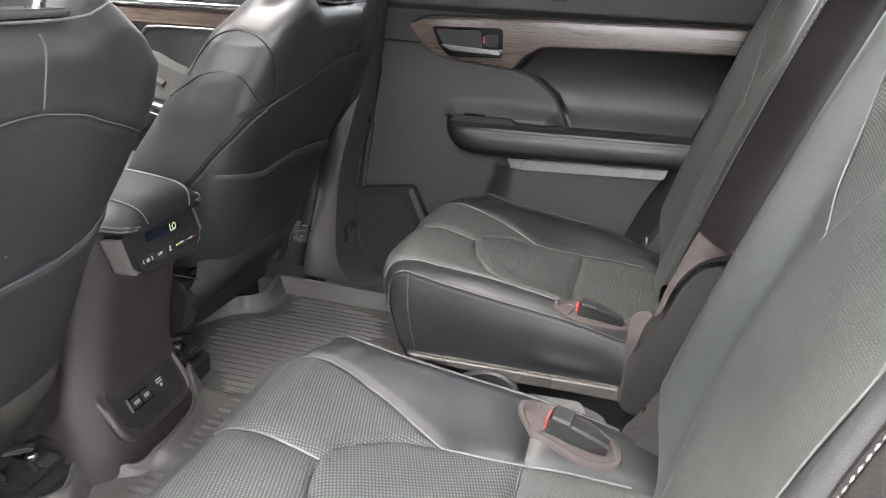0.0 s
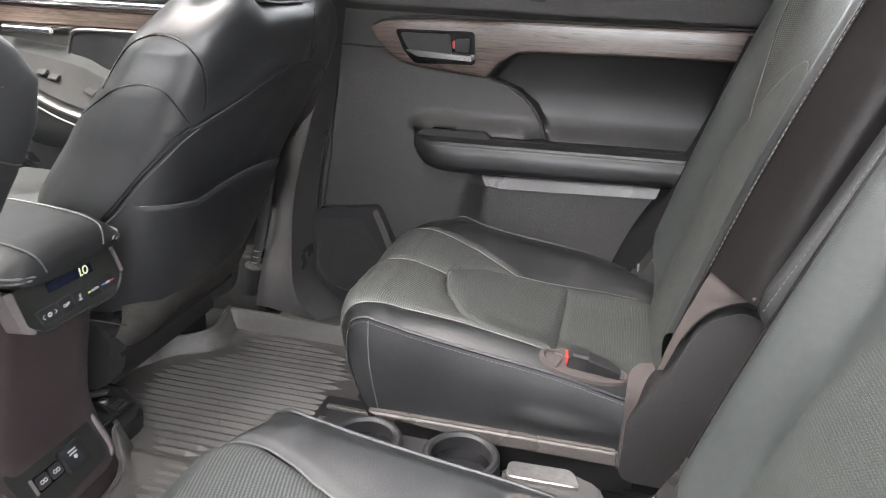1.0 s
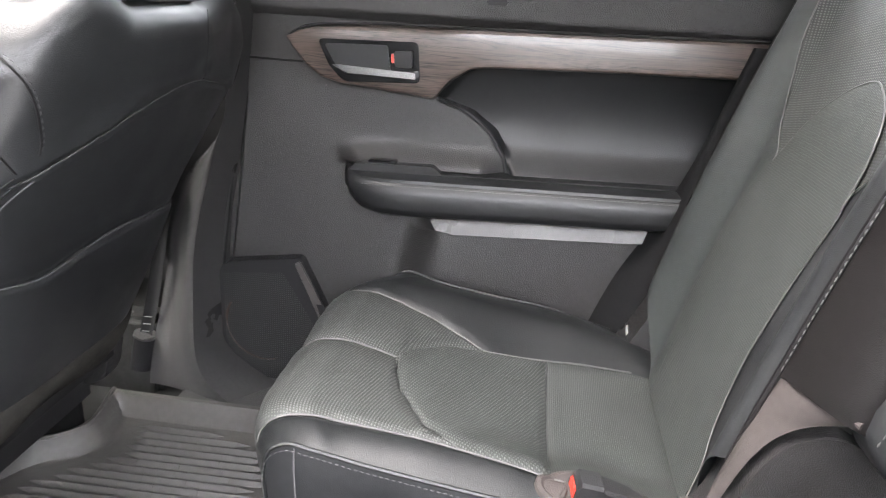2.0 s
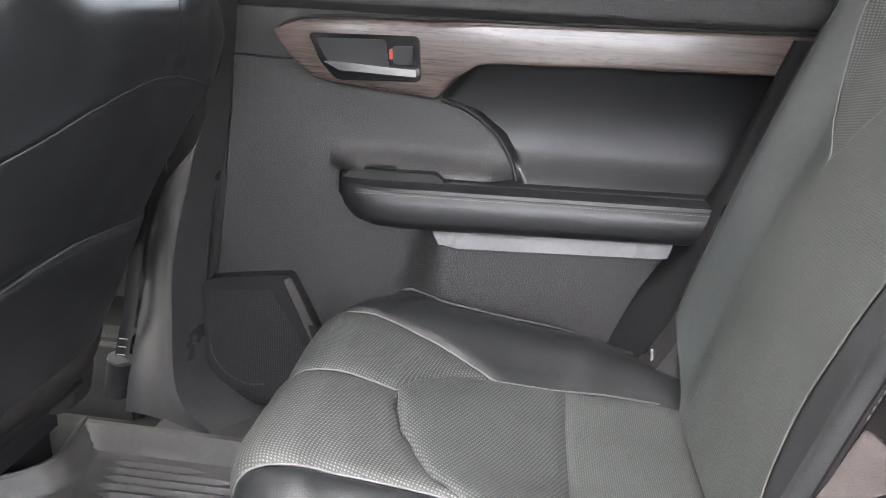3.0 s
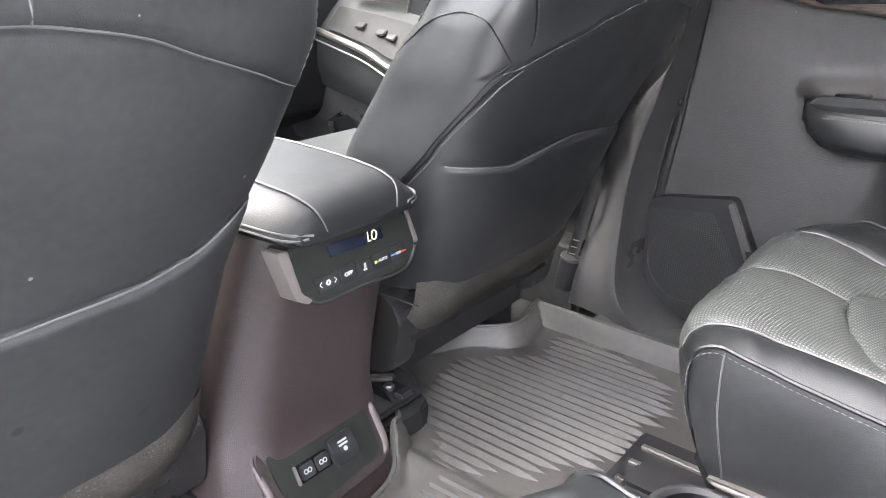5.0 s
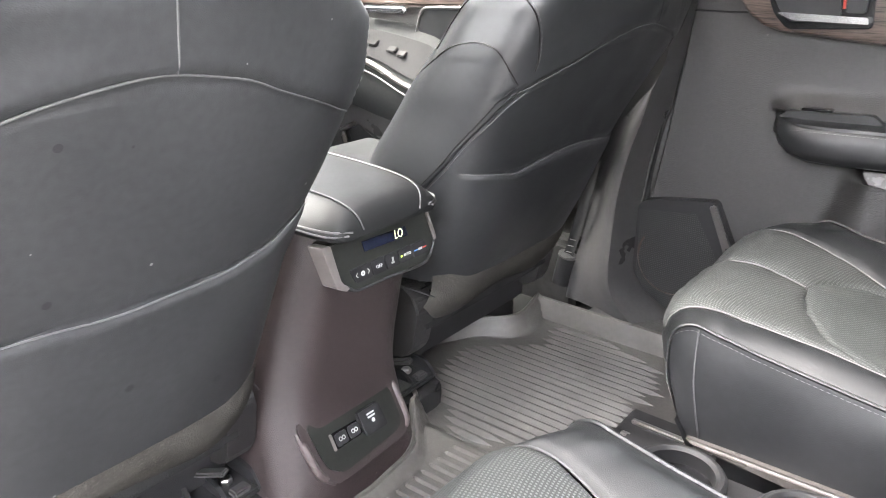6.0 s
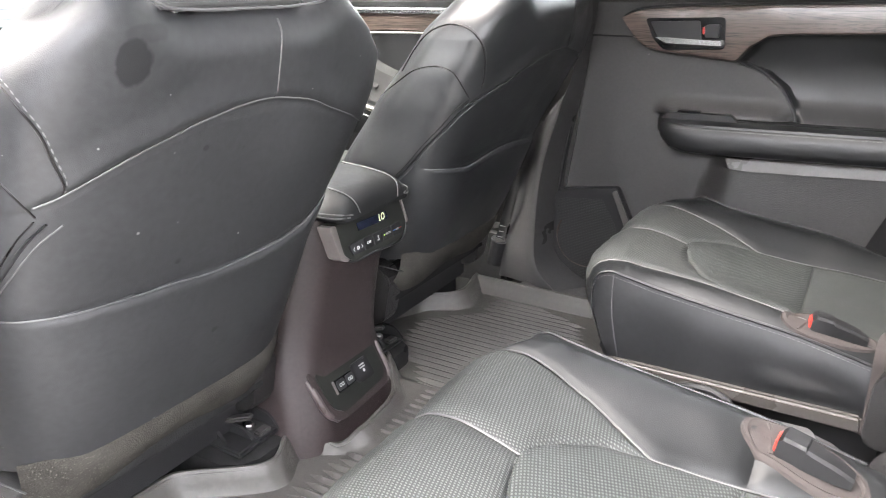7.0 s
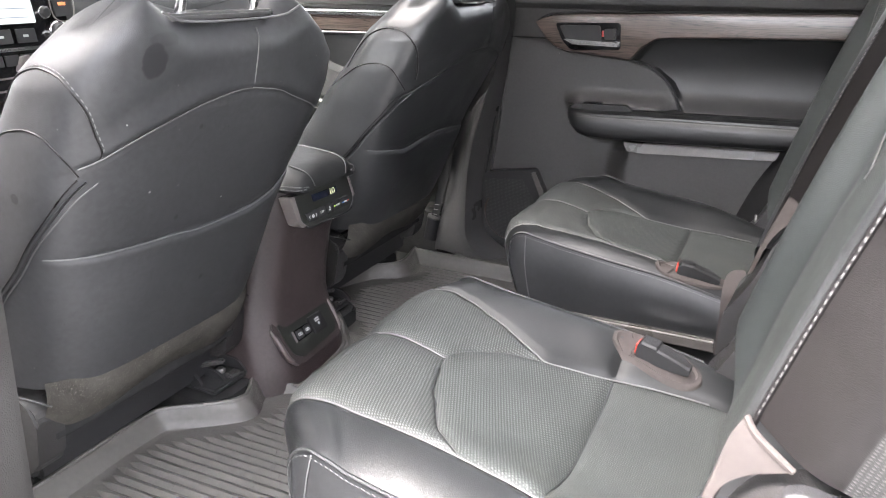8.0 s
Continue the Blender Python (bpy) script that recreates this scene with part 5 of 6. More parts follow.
    for a in (-0.0570, -0.0340):
        part("socket_lid", prism(rounded([(a - 0.0105, -0.002), (a + 0.0105, -0.002), (a + 0.0105, 0.016), (a - 0.0105, 0.016)], 0.003, 2), flat2, 0.0105, 0.0135, 0.001), BLACK_PLASTIC, usb, "black socket lid")
        for da in (-0.0028, 0.0028):
            part("port_mark", move(disc((0, 0, 0), (0, 0, 1), 0.0032, 0.0006, 0.0002, 12, hole=0.0018), m2 @ Matrix.Translation((a + da, 0.007, 0.0135))), WHITE_PRINT, usb, "pale socket mark")
    part("usb_edge", prism([(-0.0725, -0.005), (-0.0685, -0.005), (-0.0690, 0.0188), (-0.0730, 0.0188)], flat2, 0.006, 0.0120, 0.001), SILVER_PLASTIC, usb, "satin edge")
    flap = part("socket_flap", prism(rounded([(-0.0190, -0.0110), (0.0225, -0.0120), (0.0190, 0.0256), (-0.0225, 0.0256)], 0.004, 2), flat2, 0.006, 0.0155, 0.002), BLACK_PLASTIC, sp, "black socket flap")
    for k in range(2):
        part("legend_bar", prism([(-0.008, 0.0150 - 0.0045 * k), (0.006, 0.0150 - 0.0045 * k), (0.006, 0.0175 - 0.0045 * k), (-0.008, 0.0175 - 0.0045 * k)], flat2, 0.015, 0.0159, 0.0002), WHITE_PRINT, flap)
    part("legend_mark", move(disc((0, 0, 0), (0, 0, 1), 0.003, 0.0006, 0.0002, 12), m2 @ Matrix.Translation((0.0, 0.0055, 0.0155))), WHITE_PRINT, flap)
    return con


# ---- far rear door ----
def build_door():
    door = thing("rear_door", (0.1, 0.75, 0.0), "closed charcoal rear car door with wood trim and padded armrest", "car door")

    def yz(x, z):
        y = 0.705 - 0.030 * step(0.58, 0.80, z)
        # scooped pad behind the curved line
        line = lerp_table([(0.44, 0.113), (0.48, 0.100), (0.517, 0.076), (0.548, 0.036), (0.566, -0.015), (0.60, 0.012), (0.625, 0.05)], z)
        inside = step(line - 0.004, line + 0.014, x) * step(0.432, 0.440, z) * step(0.632, 0.628, z)
        y += inside * (0.004 + 0.022 * math.sin(math.pi * min(1, max(0, (z - 0.44) / 0.19))) ** 1.0 - 0.030 * step(0.50, 0.44, z))
        # recess under the armrest and the proud lower pocket
        low = step(-0.06 - 0.25 * max(0, 0.34 - z), 0.012 - 0.10 * max(0, 0.34 - z), x)
        y += 0.010 * step(0.43, 0.40, z) * low
        y -= 0.042 * low * min(1, max(0, (0.374 + 0.05 * x - z) / 0.024))
        y += 0.025 * step(0.10, -0.02, z)
        # the panel swells out to meet the switch tray
        y -= 0.034 * step(0.505, 0.452, z) ** 1.5 * step(0.446, 0.456, z) * step(-0.185, -0.12, x) * step(0.108, 0.060, x)
        return y

    def front_edge(z):
        return lerp_table([(-0.02, -0.30), (0.016, -0.315), (0.032, -0.345), (0.068, -0.370), (0.133, -0.388), (0.24, -0.388), (0.42, -0.364), (0.554, -0.347), (0.68, -0.338), (0.82, -0.33)], z)

    def panel(u, v):
        z = -0.02 + 0.84 * v
        x0 = front_edge(z)
        x = x0 + (0.64 - x0) * u
        return Vector((x, yz(x, z) + 0.03 * step(0.012, 0.0, u), z))
    body = part("door_panel", grid(panel, 220, 200), DOOR_PLASTIC, door, "charcoal grained plastic door panel")
    part("door_shell", box(-0.40, 0.66, 0.755, 0.80, -0.12, 0.80, 0.01), PAINT, door, "painted outer door skin")

    def face(x, z, d):
        return Vector((x, d, z))
    # padded insert laid on the scoop
    A = [(0.113, 0.442), (0.106, 0.465), (0.098, 0.484), (0.076, 0.517), (0.036, 0.548), (-0.012, 0.566), (0.012, 0.598), (0.042, 0.618), (0.085, 0.622), (0.09, 0.6225)]
    part("padded_insert", grid(lambda u, v: (lambda z: (lambda x0: (lambda x: Vector((x, yz(x, z) - 0.004 * step(0, 0.02, u), z)))(x0 + (0.62 - x0) * u))(
        lerp_table([(0.44, 0.113), (0.48, 0.100), (0.517, 0.076), (0.548, 0.036), (0.566, -0.015), (0.60, 0.012), (0.618, 0.042), (0.63, 0.085)], z)))(0.440 + 0.190 * v), 120, 60),
        LEATHER_SOFT, door, "soft black padded insert")
    part("insert_edge", tube([face(x - 0.001, z, yz(x, z) - 0.001) for x, z in A[:6]], 0.0035, 8, 60), LEATHER_SOFT, door)
    # upper ledge above the wood
    part("upper_panel", grid(lambda u, v: Vector((-0.338 + 0.98 * u, 0.690 - 0.020 * v - 0.010 * step(0.0, 0.1, v) + 0.10 * step(0.85, 1.0, v), 0.682 + 0.135 * v)), 40, 30), DOOR_PLASTIC, door,
         "charcoal grained upper door panel")
    part("upper_line", tube([face(-0.335, 0.612, 0.700), face(-0.28, 0.611, 0.699), face(-0.235, 0.611, 0.697)], 0.0016, 5), BLACK_PLASTIC, door)
    top_z = [(-0.254, 0.652), (-0.232, 0.664), (-0.205, 0.671), (-0.113, 0.677), (0.08, 0.680), (0.303, 0.684), (0.62, 0.690)]
    low_z = [(-0.254, 0.650), (-0.240, 0.630), (-0.222, 0.607), (-0.198, 0.589), (-0.170, 0.582), (-0.127, 0.578), (-0.07, 0.572), (-0.018, 0.567), (0.011, 0.600), (0.042, 0.619), (0.085, 0.623), (0.276, 0.628), (0.455, 0.631), (0.62, 0.634)]

    def wood_face(u, v):
        x = -0.254 + 0.874 * u
        z0, z1 = lerp_table(low_z, x), lerp_table(top_z, x)
        z = z0 + (z1 - z0) * v
        return Vector((x, 0.674 - 0.0055 * math.sin(math.pi * min(1, max(0, (z - 0.575) / 0.112))) + 0.014 * step(0.05, 0.0, v) + 0.014 * step(0.95, 1.0, v), z))
    trim = part("wood_trim", grid(wood_face, 160, 24), WOOD, door, "glossy dark brown wood-grain trim")
    part("wood_edge", tube([Vector((x, 0.676, lerp_table(top_z, x) + 0.001)) for x in (-0.25, -0.232, -0.205, -0.113, 0.08, 0.303, 0.62)], 0.0022, 6, 60), BLACK_PLASTIC, door, "black upper edge of the trim")
    bez = rounded([(-0.203, 0.651), (-0.043, 0.655), (-0.038, 0.593), (-0.160, 0.588), (-0.184, 0.612)], 0.008, 3)
    part("handle_bezel", prism(bez, face, 0.664, 0.69, 0.003), GLOSS_BLACK, door, "black handle bezel")
    cup = rounded([(-0.192, 0.645), (-0.090, 0.648), (-0.084, 0.606), (-0.158, 0.600), (-0.176, 0.618)], 0.006, 3)
    part("handle_cup", prism(cup, face, 0.662, 0.68, 0.001), BLACK_PLASTIC, door, "dark handle cup")
    part("door_handle", prism(rounded([(-0.176, 0.6145), (-0.166, 0.6155), (-0.076, 0.6115), (-0.044, 0.6105), (-0.042, 0.6005), (-0.150, 0.6035)], 0.003, 3), face, 0.648, 0.664, 0.003, 3), CHROME, door,
         "chrome inside door handle")
    part("lock_tab", prism(rounded([(-0.079, 0.640), (-0.050, 0.642), (-0.050, 0.616), (-0.077, 0.616)], 0.003, 2), face, 0.654, 0.668, 0.002), BLACK_PLASTIC, door, "black lock tab")
    part("lock_mark", prism([(-0.0835, 0.636), (-0.0795, 0.636), (-0.0785, 0.622), (-0.0825, 0.622)], face, 0.655, 0.668, 0.001), RED, door, "red lock mark")
    # armrest: sections along x
    rings = []
    for x, k in ((-0.160, 0.10), (-0.155, 0.32), (-0.143, 0.60), (-0.122, 0.84), (-0.09, 0.97), (-0.05, 1.0), (0.10, 1.0), (0.25, 1.0), (0.62, 1.0)):
        rise = 0.010 * (x + 0.15) / 0.5
        yb, yf = 0.715, 0.715 - 0.100 * (0.35 + 0.65 * k)
        zb = 0.437 - 0.057 * k + rise * 1.6
        zt = 0.449 + rise
        sec = [(yb, zt), (yf + 0.052, zt), (yf + 0.048, zt - 0.001), (yf + 0.045, zt - 0.005), (yf + 0.042, zt - 0.001), (yf + 0.022, zt - 0.002), (yf + 0.013, zt - 0.006), (yf + 0.012, zt - 0.011), (yf + 0.009, zt - 0.0125),
               (yf + 0.005, zt - 0.028), (yf + 0.004, zb + 0.018), (yf + 0.008, zb + 0.006), (yf + 0.022, zb), (yb, zb + 0.004)]
        rings.append([Vector((x, y, z)) for y, z in sec])
    arm = part("armrest", loft(rings), LEATHER_SOFT, door, "padded black door armrest", 50)
    part("stitching", stitches([Vector((x, 0.6235, 0.449 + 0.010 * (x + 0.15) / 0.5 - 0.0145)) for x in (-0.12, 0.1, 0.3, 0.5)], length=0.0036, gap=0.0022, r=0.0006), SEAM, arm, "thread stitching")
    # switch tray on the armrest and the small cap behind it
    part("switch_recess", prism(rounded([(-0.150, 0.449), (-0.136, 0.461), (-0.010, 0.464), (0.006, 0.452), (0.0, 0.446)], 0.004, 2), face, 0.655, 0.712, 0.003), BLACK_PLASTIC, door, "black switch tray")
    part("window_switch", prism([(-0.118, 0.461), (-0.070, 0.463), (-0.072, 0.467), (-0.116, 0.466)], face, 0.662, 0.684, 0.001), GLOSS_BLACK, door, "gloss black window switch")
    part("trim_cap", prism(rounded([(0.020, 0.449), (0.048, 0.450), (0.048, 0.469), (0.022, 0.469)], 0.003, 2), face, 0.690, 0.71, 0.001), DOOR_PLASTIC, door, "small square cap")
    # smooth lip along the upper edge of the lower pocket
    lip = [(-0.012, 0.3740), (0.022, 0.3755), (0.30, 0.390), (0.62, 0.406), (0.62, 0.382), (0.30, 0.365), (0.030, 0.3525), (0.000, 0.3545)]
    part("pocket_lip", prism(lip, lambda x, z, d: face(x, z, d + 0.40 * (z - 0.366 - 0.05 * (x - 0.1))), 0.661, 0.72, 0.002), LIP_PLASTIC, door, "satin grey pocket lip")
    # loudspeaker
    spk = [(-0.392, 0.060), (-0.392, 0.238), (-0.380, 0.250), (-0.352, 0.257), (-0.240, 0.273), (-0.196, 0.182), (-0.180, 0.10), (-0.22, 0.02), (-0.315, 0.008), (-0.36, 0.025)]
    sb = part("speaker_box", prism(rounded(spk, 0.010, 3), face, 0.682, 0.72, 0.006, 3), BLACK_PLASTIC, door, "black loudspeaker surround")
    # bevelled right edge; its bright highlight is put into the paler colour
    part("speaker_ridge", prism([(-0.250, 0.262), (-0.240, 0.268), (-0.192, 0.172), (-0.180, 0.105), (-0.196, 0.105), (-0.206, 0.168)], lambda x, z, d: face(x, z, d + 0.5 * max(0, x + 0.206)), 0.676, 0.69, 0.002), LIP_PLASTIC, sb, "satin bevelled edge, paler for its highlight")
    gr = part("speaker_grille", patch([(-0.384, 0.232), (-0.384, 0.150), (-0.380, 0.090), (-0.350, 0.045), (-0.315, 0.025)], [(-0.272, 0.243), (-0.240, 0.190), (-0.214, 0.140), (-0.205, 0.090), (-0.225, 0.035)],
                                      lambda x, z: Vector((x, 0.6785 + 0.002 * step(0.078, 0.068, math.hypot(x + 0.308, z - 0.138)), z)), 40, 40), GRILLE, sb, "dark mesh loudspeaker grille")
    part("grille_ring", tube([face(-0.308 + 0.073 * math.cos(radians(a)), 0.138 + 0.073 * math.sin(radians(a)), 0.6785) for a in range(150, 286, 15)], 0.0026, 6, 40, flat=0.4), RUST, gr, "thin copper-brown ring behind the mesh")
    part("door_seal", tube([face(front_edge(z) - 0.006, z, 0.70) for z in (0.8, 0.68, 0.554, 0.42, 0.24, 0.133, 0.068, 0.032, 0.016)] + [face(-0.2, 0.004, 0.70), face(0.1, 0.0, 0.70)], 0.007, 8, 90), BLACK_PLASTIC, door,
         "black rubber door seal")
    part("window_clip", box(0.058, 0.090, 0.660, 0.672, 0.716, 0.724, 0.002), BLACK_PLASTIC, door, "small black clip on the upper panel")
    part("belt_slot", box(-0.30, 0.62, 0.72, 0.745, 0.80, 0.815, 0.003), BLACK_PLASTIC, door, "black window seal")
    return door


def build_pillar_trim():
    """Lower trim of the far centre pillar."""
    left = [(-0.300, 0.83), (-0.326, 0.70), (-0.345, 0.60), (-0.350, 0.528), (-0.378, 0.479), (-0.430, 0.418), (-0.452, 0.370), (-0.472, 0.302), (-0.488, 0.21), (-0.500, 0.124), (-0.512, 0.018)]
    ridge = [(-0.292, 0.83), (-0.317, 0.70), (-0.335, 0.60), (-0.342, 0.53), (-0.362, 0.476), (-0.374, 0.430), (-0.400, 0.338), (-0.415, 0.239), (-0.412, 0.136), (-0.394, 0.072), (-0.340, 0.026)]
    right = [(-0.286, 0.83), (-0.311, 0.70), (-0.330, 0.60), (-0.338, 0.55), (-0.350, 0.48), (-0.360, 0.42), (-0.376, 0.33), (-0.384, 0.24), (-0.392, 0.133), (-0.372, 0.070), (-0.270, 0.020)]
    n = 40
    L, R, E = (smooth_line([(x, z, 0) for x, z in q], n) for q in (left, ridge, right))
    p = thing("pillar_trim", (-0.42, 0.66, 0.0), "satin charcoal lower pillar trim between the doors", "trim panel")

    def fn(u, v):
        k = round(u * n)
        if v < 0.6:
            f = v / 0.6
            q = L[k].lerp(R[k], f)
            y = 0.668 - 0.043 * step(0, 1, f)
        else:
            f = (v - 0.6) / 0.4
            q = R[k].lerp(E[k], f)
            y = 0.625 + 0.085 * f ** 0.8
        return Vector((q.x, y - 0.045 * step(0.72, 1.0, u), q.y))
    part("trim_panel", grid(fn, n, 30), SATIN_PLASTIC, p)
    part("sill_trim", prism([(-0.44, 0.028), (-0.30, 0.024), (0.60, 0.016), (0.60, -0.04), (-0.44, -0.04)], lambda x, z, d: Vector((x, d, z)), 0.568, 0.70, 0.008), SATIN_PLASTIC, p, "satin charcoal sill trim")
    return p


# ---- front door, dashboard ----
def build_front_door():
    d = thing("front_door", (-1.0, 0.75, 0.0), "closed grey front car door with pale wood trim", "car door")

    def face(x, z, y):
        return Vector((x, y, z))
    part("door_panel", grid(lambda u, v: Vector((-1.75 + 1.30 * u, 0.715 - 0.03 * step(0.5, 0.8, v) + 0.02 * step(0.5, 0.3, v), -0.05 + 0.75 * v)), 30, 40), DOOR_PLASTIC, d, "charcoal plastic door panel")
    part("window_ledge", prism([(-1.75, 0.712), (-0.45, 0.712), (-0.45, 0.672), (-1.75, 0.668)], face, 0.668, 0.74, 0.012, 3), SATIN_PLASTIC, d, "smooth window ledge")
    part("bright_strip", prism([(-1.72, 0.666), (-0.45, 0.670), (-0.45, 0.655), (-1.72, 0.648)], face, 0.660, 0.70, 0.005, 3), CHROME, d, "bright satin strip under the window")
    part("wood_trim", prism([(-1.70, 0.652), (-0.45, 0.652), (-0.45, 0.606), (-1.70, 0.600)], face, 0.668, 0.70, 0.008, 3), WOOD, d, "glossy wood-grain trim")
    part("padded_insert", prism(rounded([(-0.925, 0.606), (-0.45, 0.612), (-0.45, 0.42), (-0.855, 0.46), (-0.905, 0.52), (-0.963, 0.553), (-0.948, 0.595)], 0.02, 3), face, 0.662, 0.70, 0.010, 3), LEATHER_SOFT, d, "soft black padded insert")
    part("insert_piping", tube([face(-0.963, 0.550, 0.664), face(-0.948, 0.592, 0.662), face(-0.925, 0.603, 0.661), face(-0.80, 0.606, 0.661), face(-0.50, 0.609, 0.661)], 0.004, 8, 40), SATIN_PLASTIC, d, "grey piped edge")
    part("door_handle", box(-1.118, -0.980, 0.640, 0.662, 0.590, 0.607, 0.005, 3), CHROME, d, "chrome inside door handle")
    hi = smooth_line([(-1.40, 0.672, 0.600), (-1.07, 0.672, 0.572), (-0.92, 0.672, 0.558), (-0.855, 0.672, 0.530), (-0.75, 0.672, 0.510), (-0.48, 0.672, 0.500)], 30)
    lo = smooth_line([(-1.40, 0.604, 0.560), (-1.053, 0.600, 0.478), (-0.984, 0.600, 0.452), (-0.911, 0.600, 0.428), (-0.80, 0.604, 0.412), (-0.48, 0.610, 0.405)], 30)
    under_line = smooth_line([(-1.40, 0.640, 0.42), (-1.06, 0.634, 0.345), (-0.95, 0.630, 0.345), (-0.80, 0.634, 0.345), (-0.48, 0.640, 0.345)], 30)
    def pad(u, v):
        k = round(u * 30)
        p = hi[k].lerp(lo[k], min(1, v * 2)) if v <= 0.5 else lo[k].lerp(under_line[k], v * 2 - 1)
        return p + Vector((0, -0.008 * math.sin(math.pi * min(1, v * 2)) if v <= 0.5 else -0.012 * math.sin(math.pi * (v * 2 - 1)), 0))
    arm = part("armrest", grid(pad, 30, 24), MATT_PAD, d, "padded door armrest")
    part("pull_trim", tube([p + Vector((0, -0.004, 0)) for p in lo[::3]], 0.0075, 8, 50), LIP_PLASTIC, d, "pale satin pull handle trim")
    part("pull_trim", tube([p + Vector((0, -0.006, -0.022)) for p in lo[::3]], 0.0022, 6, 50), SEAM, d, "pale stitched line")
    part("switch_plate", grid(lambda u, v: hi[round(8 + 11 * u)].lerp(lo[round(8 + 11 * u)], 0.25 + 0.60 * v) + Vector((0, -0.0115, 0.001)), 11, 4), DARK_PAD, arm, "dark grey switch plate")
    for k in (11, 13, 14, 17):
        slope = (hi[k + 1] - hi[k]).to_track_quat("X", "Z").to_matrix().to_4x4()
        part("window_switch", move(box(-0.013, 0.013, -0.009, 0.009, -0.003, 0.003, 0.002), Matrix.Translation(hi[k].lerp(lo[k], 0.55) + Vector((0, -0.013, 0.002))) @ slope @ Matrix.Rotation(radians(38), 4, "X")), DARK_PAD, arm, "black window switch")
    part("pocket_panel", grid(lambda u, v: Vector((-1.40 + 0.92 * u, 0.655 + 0.03 * v - 0.02 * math.sin(math.pi * v), 0.42 - 0.02 * u - 0.20 * v)), 20, 10), SATIN_PLASTIC, d, "smooth charcoal panel over the door pocket")
    part("pocket_pull", tube([Vector((-1.165, 0.645, 0.316)), Vector((-1.205, 0.645, 0.298)), Vector((-1.214, 0.645, 0.288)), Vector((-1.200, 0.642, 0.252)), Vector((-1.170, 0.640, 0.215))], 0.011, 8, 40, flat=0.5), LIP_PLASTIC, d, "satin grey bent pocket frame")
    part("pocket_back", prism([(-1.16, 0.318), (-1.20, 0.295), (-1.16, 0.205), (-1.05, 0.205), (-1.05, 0.26)], face, 0.648, 0.68, 0.004), BLACK_PLASTIC, d, "dark pocket opening")
    part("door_shell", box(-1.75, -0.43, 0.755, 0.80, -0.12, 0.70, 0.01), PAINT, d, "painted outer door skin")
    return d


def build_dash():
    d = thing("dashboard", (-1.3, 0.0, 0.0), "black dashboard with a lit touch screen and knobs", "dashboard")
    part("dash_body", prism(rounded([(-1.90, 0.10), (-1.25, 0.30), (-1.17, 0.55), (-1.20, 0.72), (-1.40, 0.78), (-1.90, 0.74)], 0.05, 4), lambda x, z, y: Vector((x, y, z)), -0.70, 0.70, 0.01), BLACK_PLASTIC, d,
         "soft black dashboard")

    def face(y, z, dd):
        return Vector((-1.15 - (z - 0.6) * 0.15 + dd, y - 0.032, z))
    st = part("control_face", prism(rounded([(-0.30, 0.50), (0.06, 0.50), (0.10, 0.76), (-0.30, 0.76)], 0.02, 3), face, -0.06, 0.0, 0.006), GLOSS_BLACK, d, "gloss black control face")
    part("touch_screen", prism([(-0.28, 0.656), (0.005, 0.656), (0.005, 0.75), (-0.28, 0.75)], face, -0.003, 0.003, 0.002), SCREEN, st, "bright touch screen")
    for k in range(4):
        part("screen_row", prism([(-0.20, 0.668 + 0.018 * k), (-0.010, 0.668 + 0.018 * k), (-0.010, 0.6695 + 0.018 * k), (-0.20, 0.6695 + 0.018 * k)], face, 0.002, 0.0036, 0.0003), SCREEN_LINE, st, "grey screen line")
    part("screen_icon", prism([(-0.045, 0.716), (-0.022, 0.716), (-0.022, 0.724), (-0.045, 0.724)], face, 0.002, 0.004, 0.0003), SCREEN_RED, st, "red screen icon")
    part("knob", disc(face(0.026, 0.677, 0), (1, 0, 0), 0.0115, 0.016, 0.003), BLACK_PLASTIC, st, "small black knob")
    part("knob_ring", disc(face(0.026, 0.677, 0), (1, 0, 0), 0.0135, 0.009, 0.002, hole=0.0115), CHROME, st, "chrome knob ring")
    part("climate_knob", disc(face(0.045, 0.636, 0), (1, 0, 0), 0.019, 0.024, 0.004), BLACK_PLASTIC, st, "black climate knob")
    part("climate_knob_ring", disc(face(0.045, 0.636, 0), (1, 0, 0), 0.023, 0.016, 0.003, hole=0.018), CHROME, st, "chrome knob ring")
    part("seat_heat_panel", prism([(0.052, 0.666), (0.098, 0.668), (0.108, 0.740), (0.050, 0.740)], face, 0.0, 0.004, 0.002), BLACK_PLASTIC, st, "black button panel")
    part("panel_rim", tube([face(0.050, 0.742, 0.003), face(0.051, 0.664, 0.003), face(0.099, 0.666, 0.003), face(0.110, 0.742, 0.003)], 0.0018, 6, 40), SILVER_PLASTIC, st, "satin rim of the button panel")
    part("warning_mark", prism([(0.066, 0.690), (0.084, 0.690), (0.084, 0.697), (0.066, 0.697)], face, 0.003, 0.006, 0.0005), glow("amber_mark", (0.8, 0.22, 0.08), 0.02), st, "amber mark")
    for k in range(5):
        part("button", prism([(-0.27 + 0.055 * k, 0.617), (-0.225 + 0.055 * k, 0.617), (-0.225 + 0.055 * k, 0.646), (-0.27 + 0.055 * k, 0.646)], face, 0.0, 0.004, 0.001), BLACK_PLASTIC, st)
        part("button_mark", prism([(-0.256 + 0.055 * k, 0.629), (-0.244 + 0.055 * k, 0.629), (-0.244 + 0.055 * k, 0.634), (-0.256 + 0.055 * k, 0.634)], face, 0.0035, 0.0048, 0.0003), WHITE_PRINT, st)
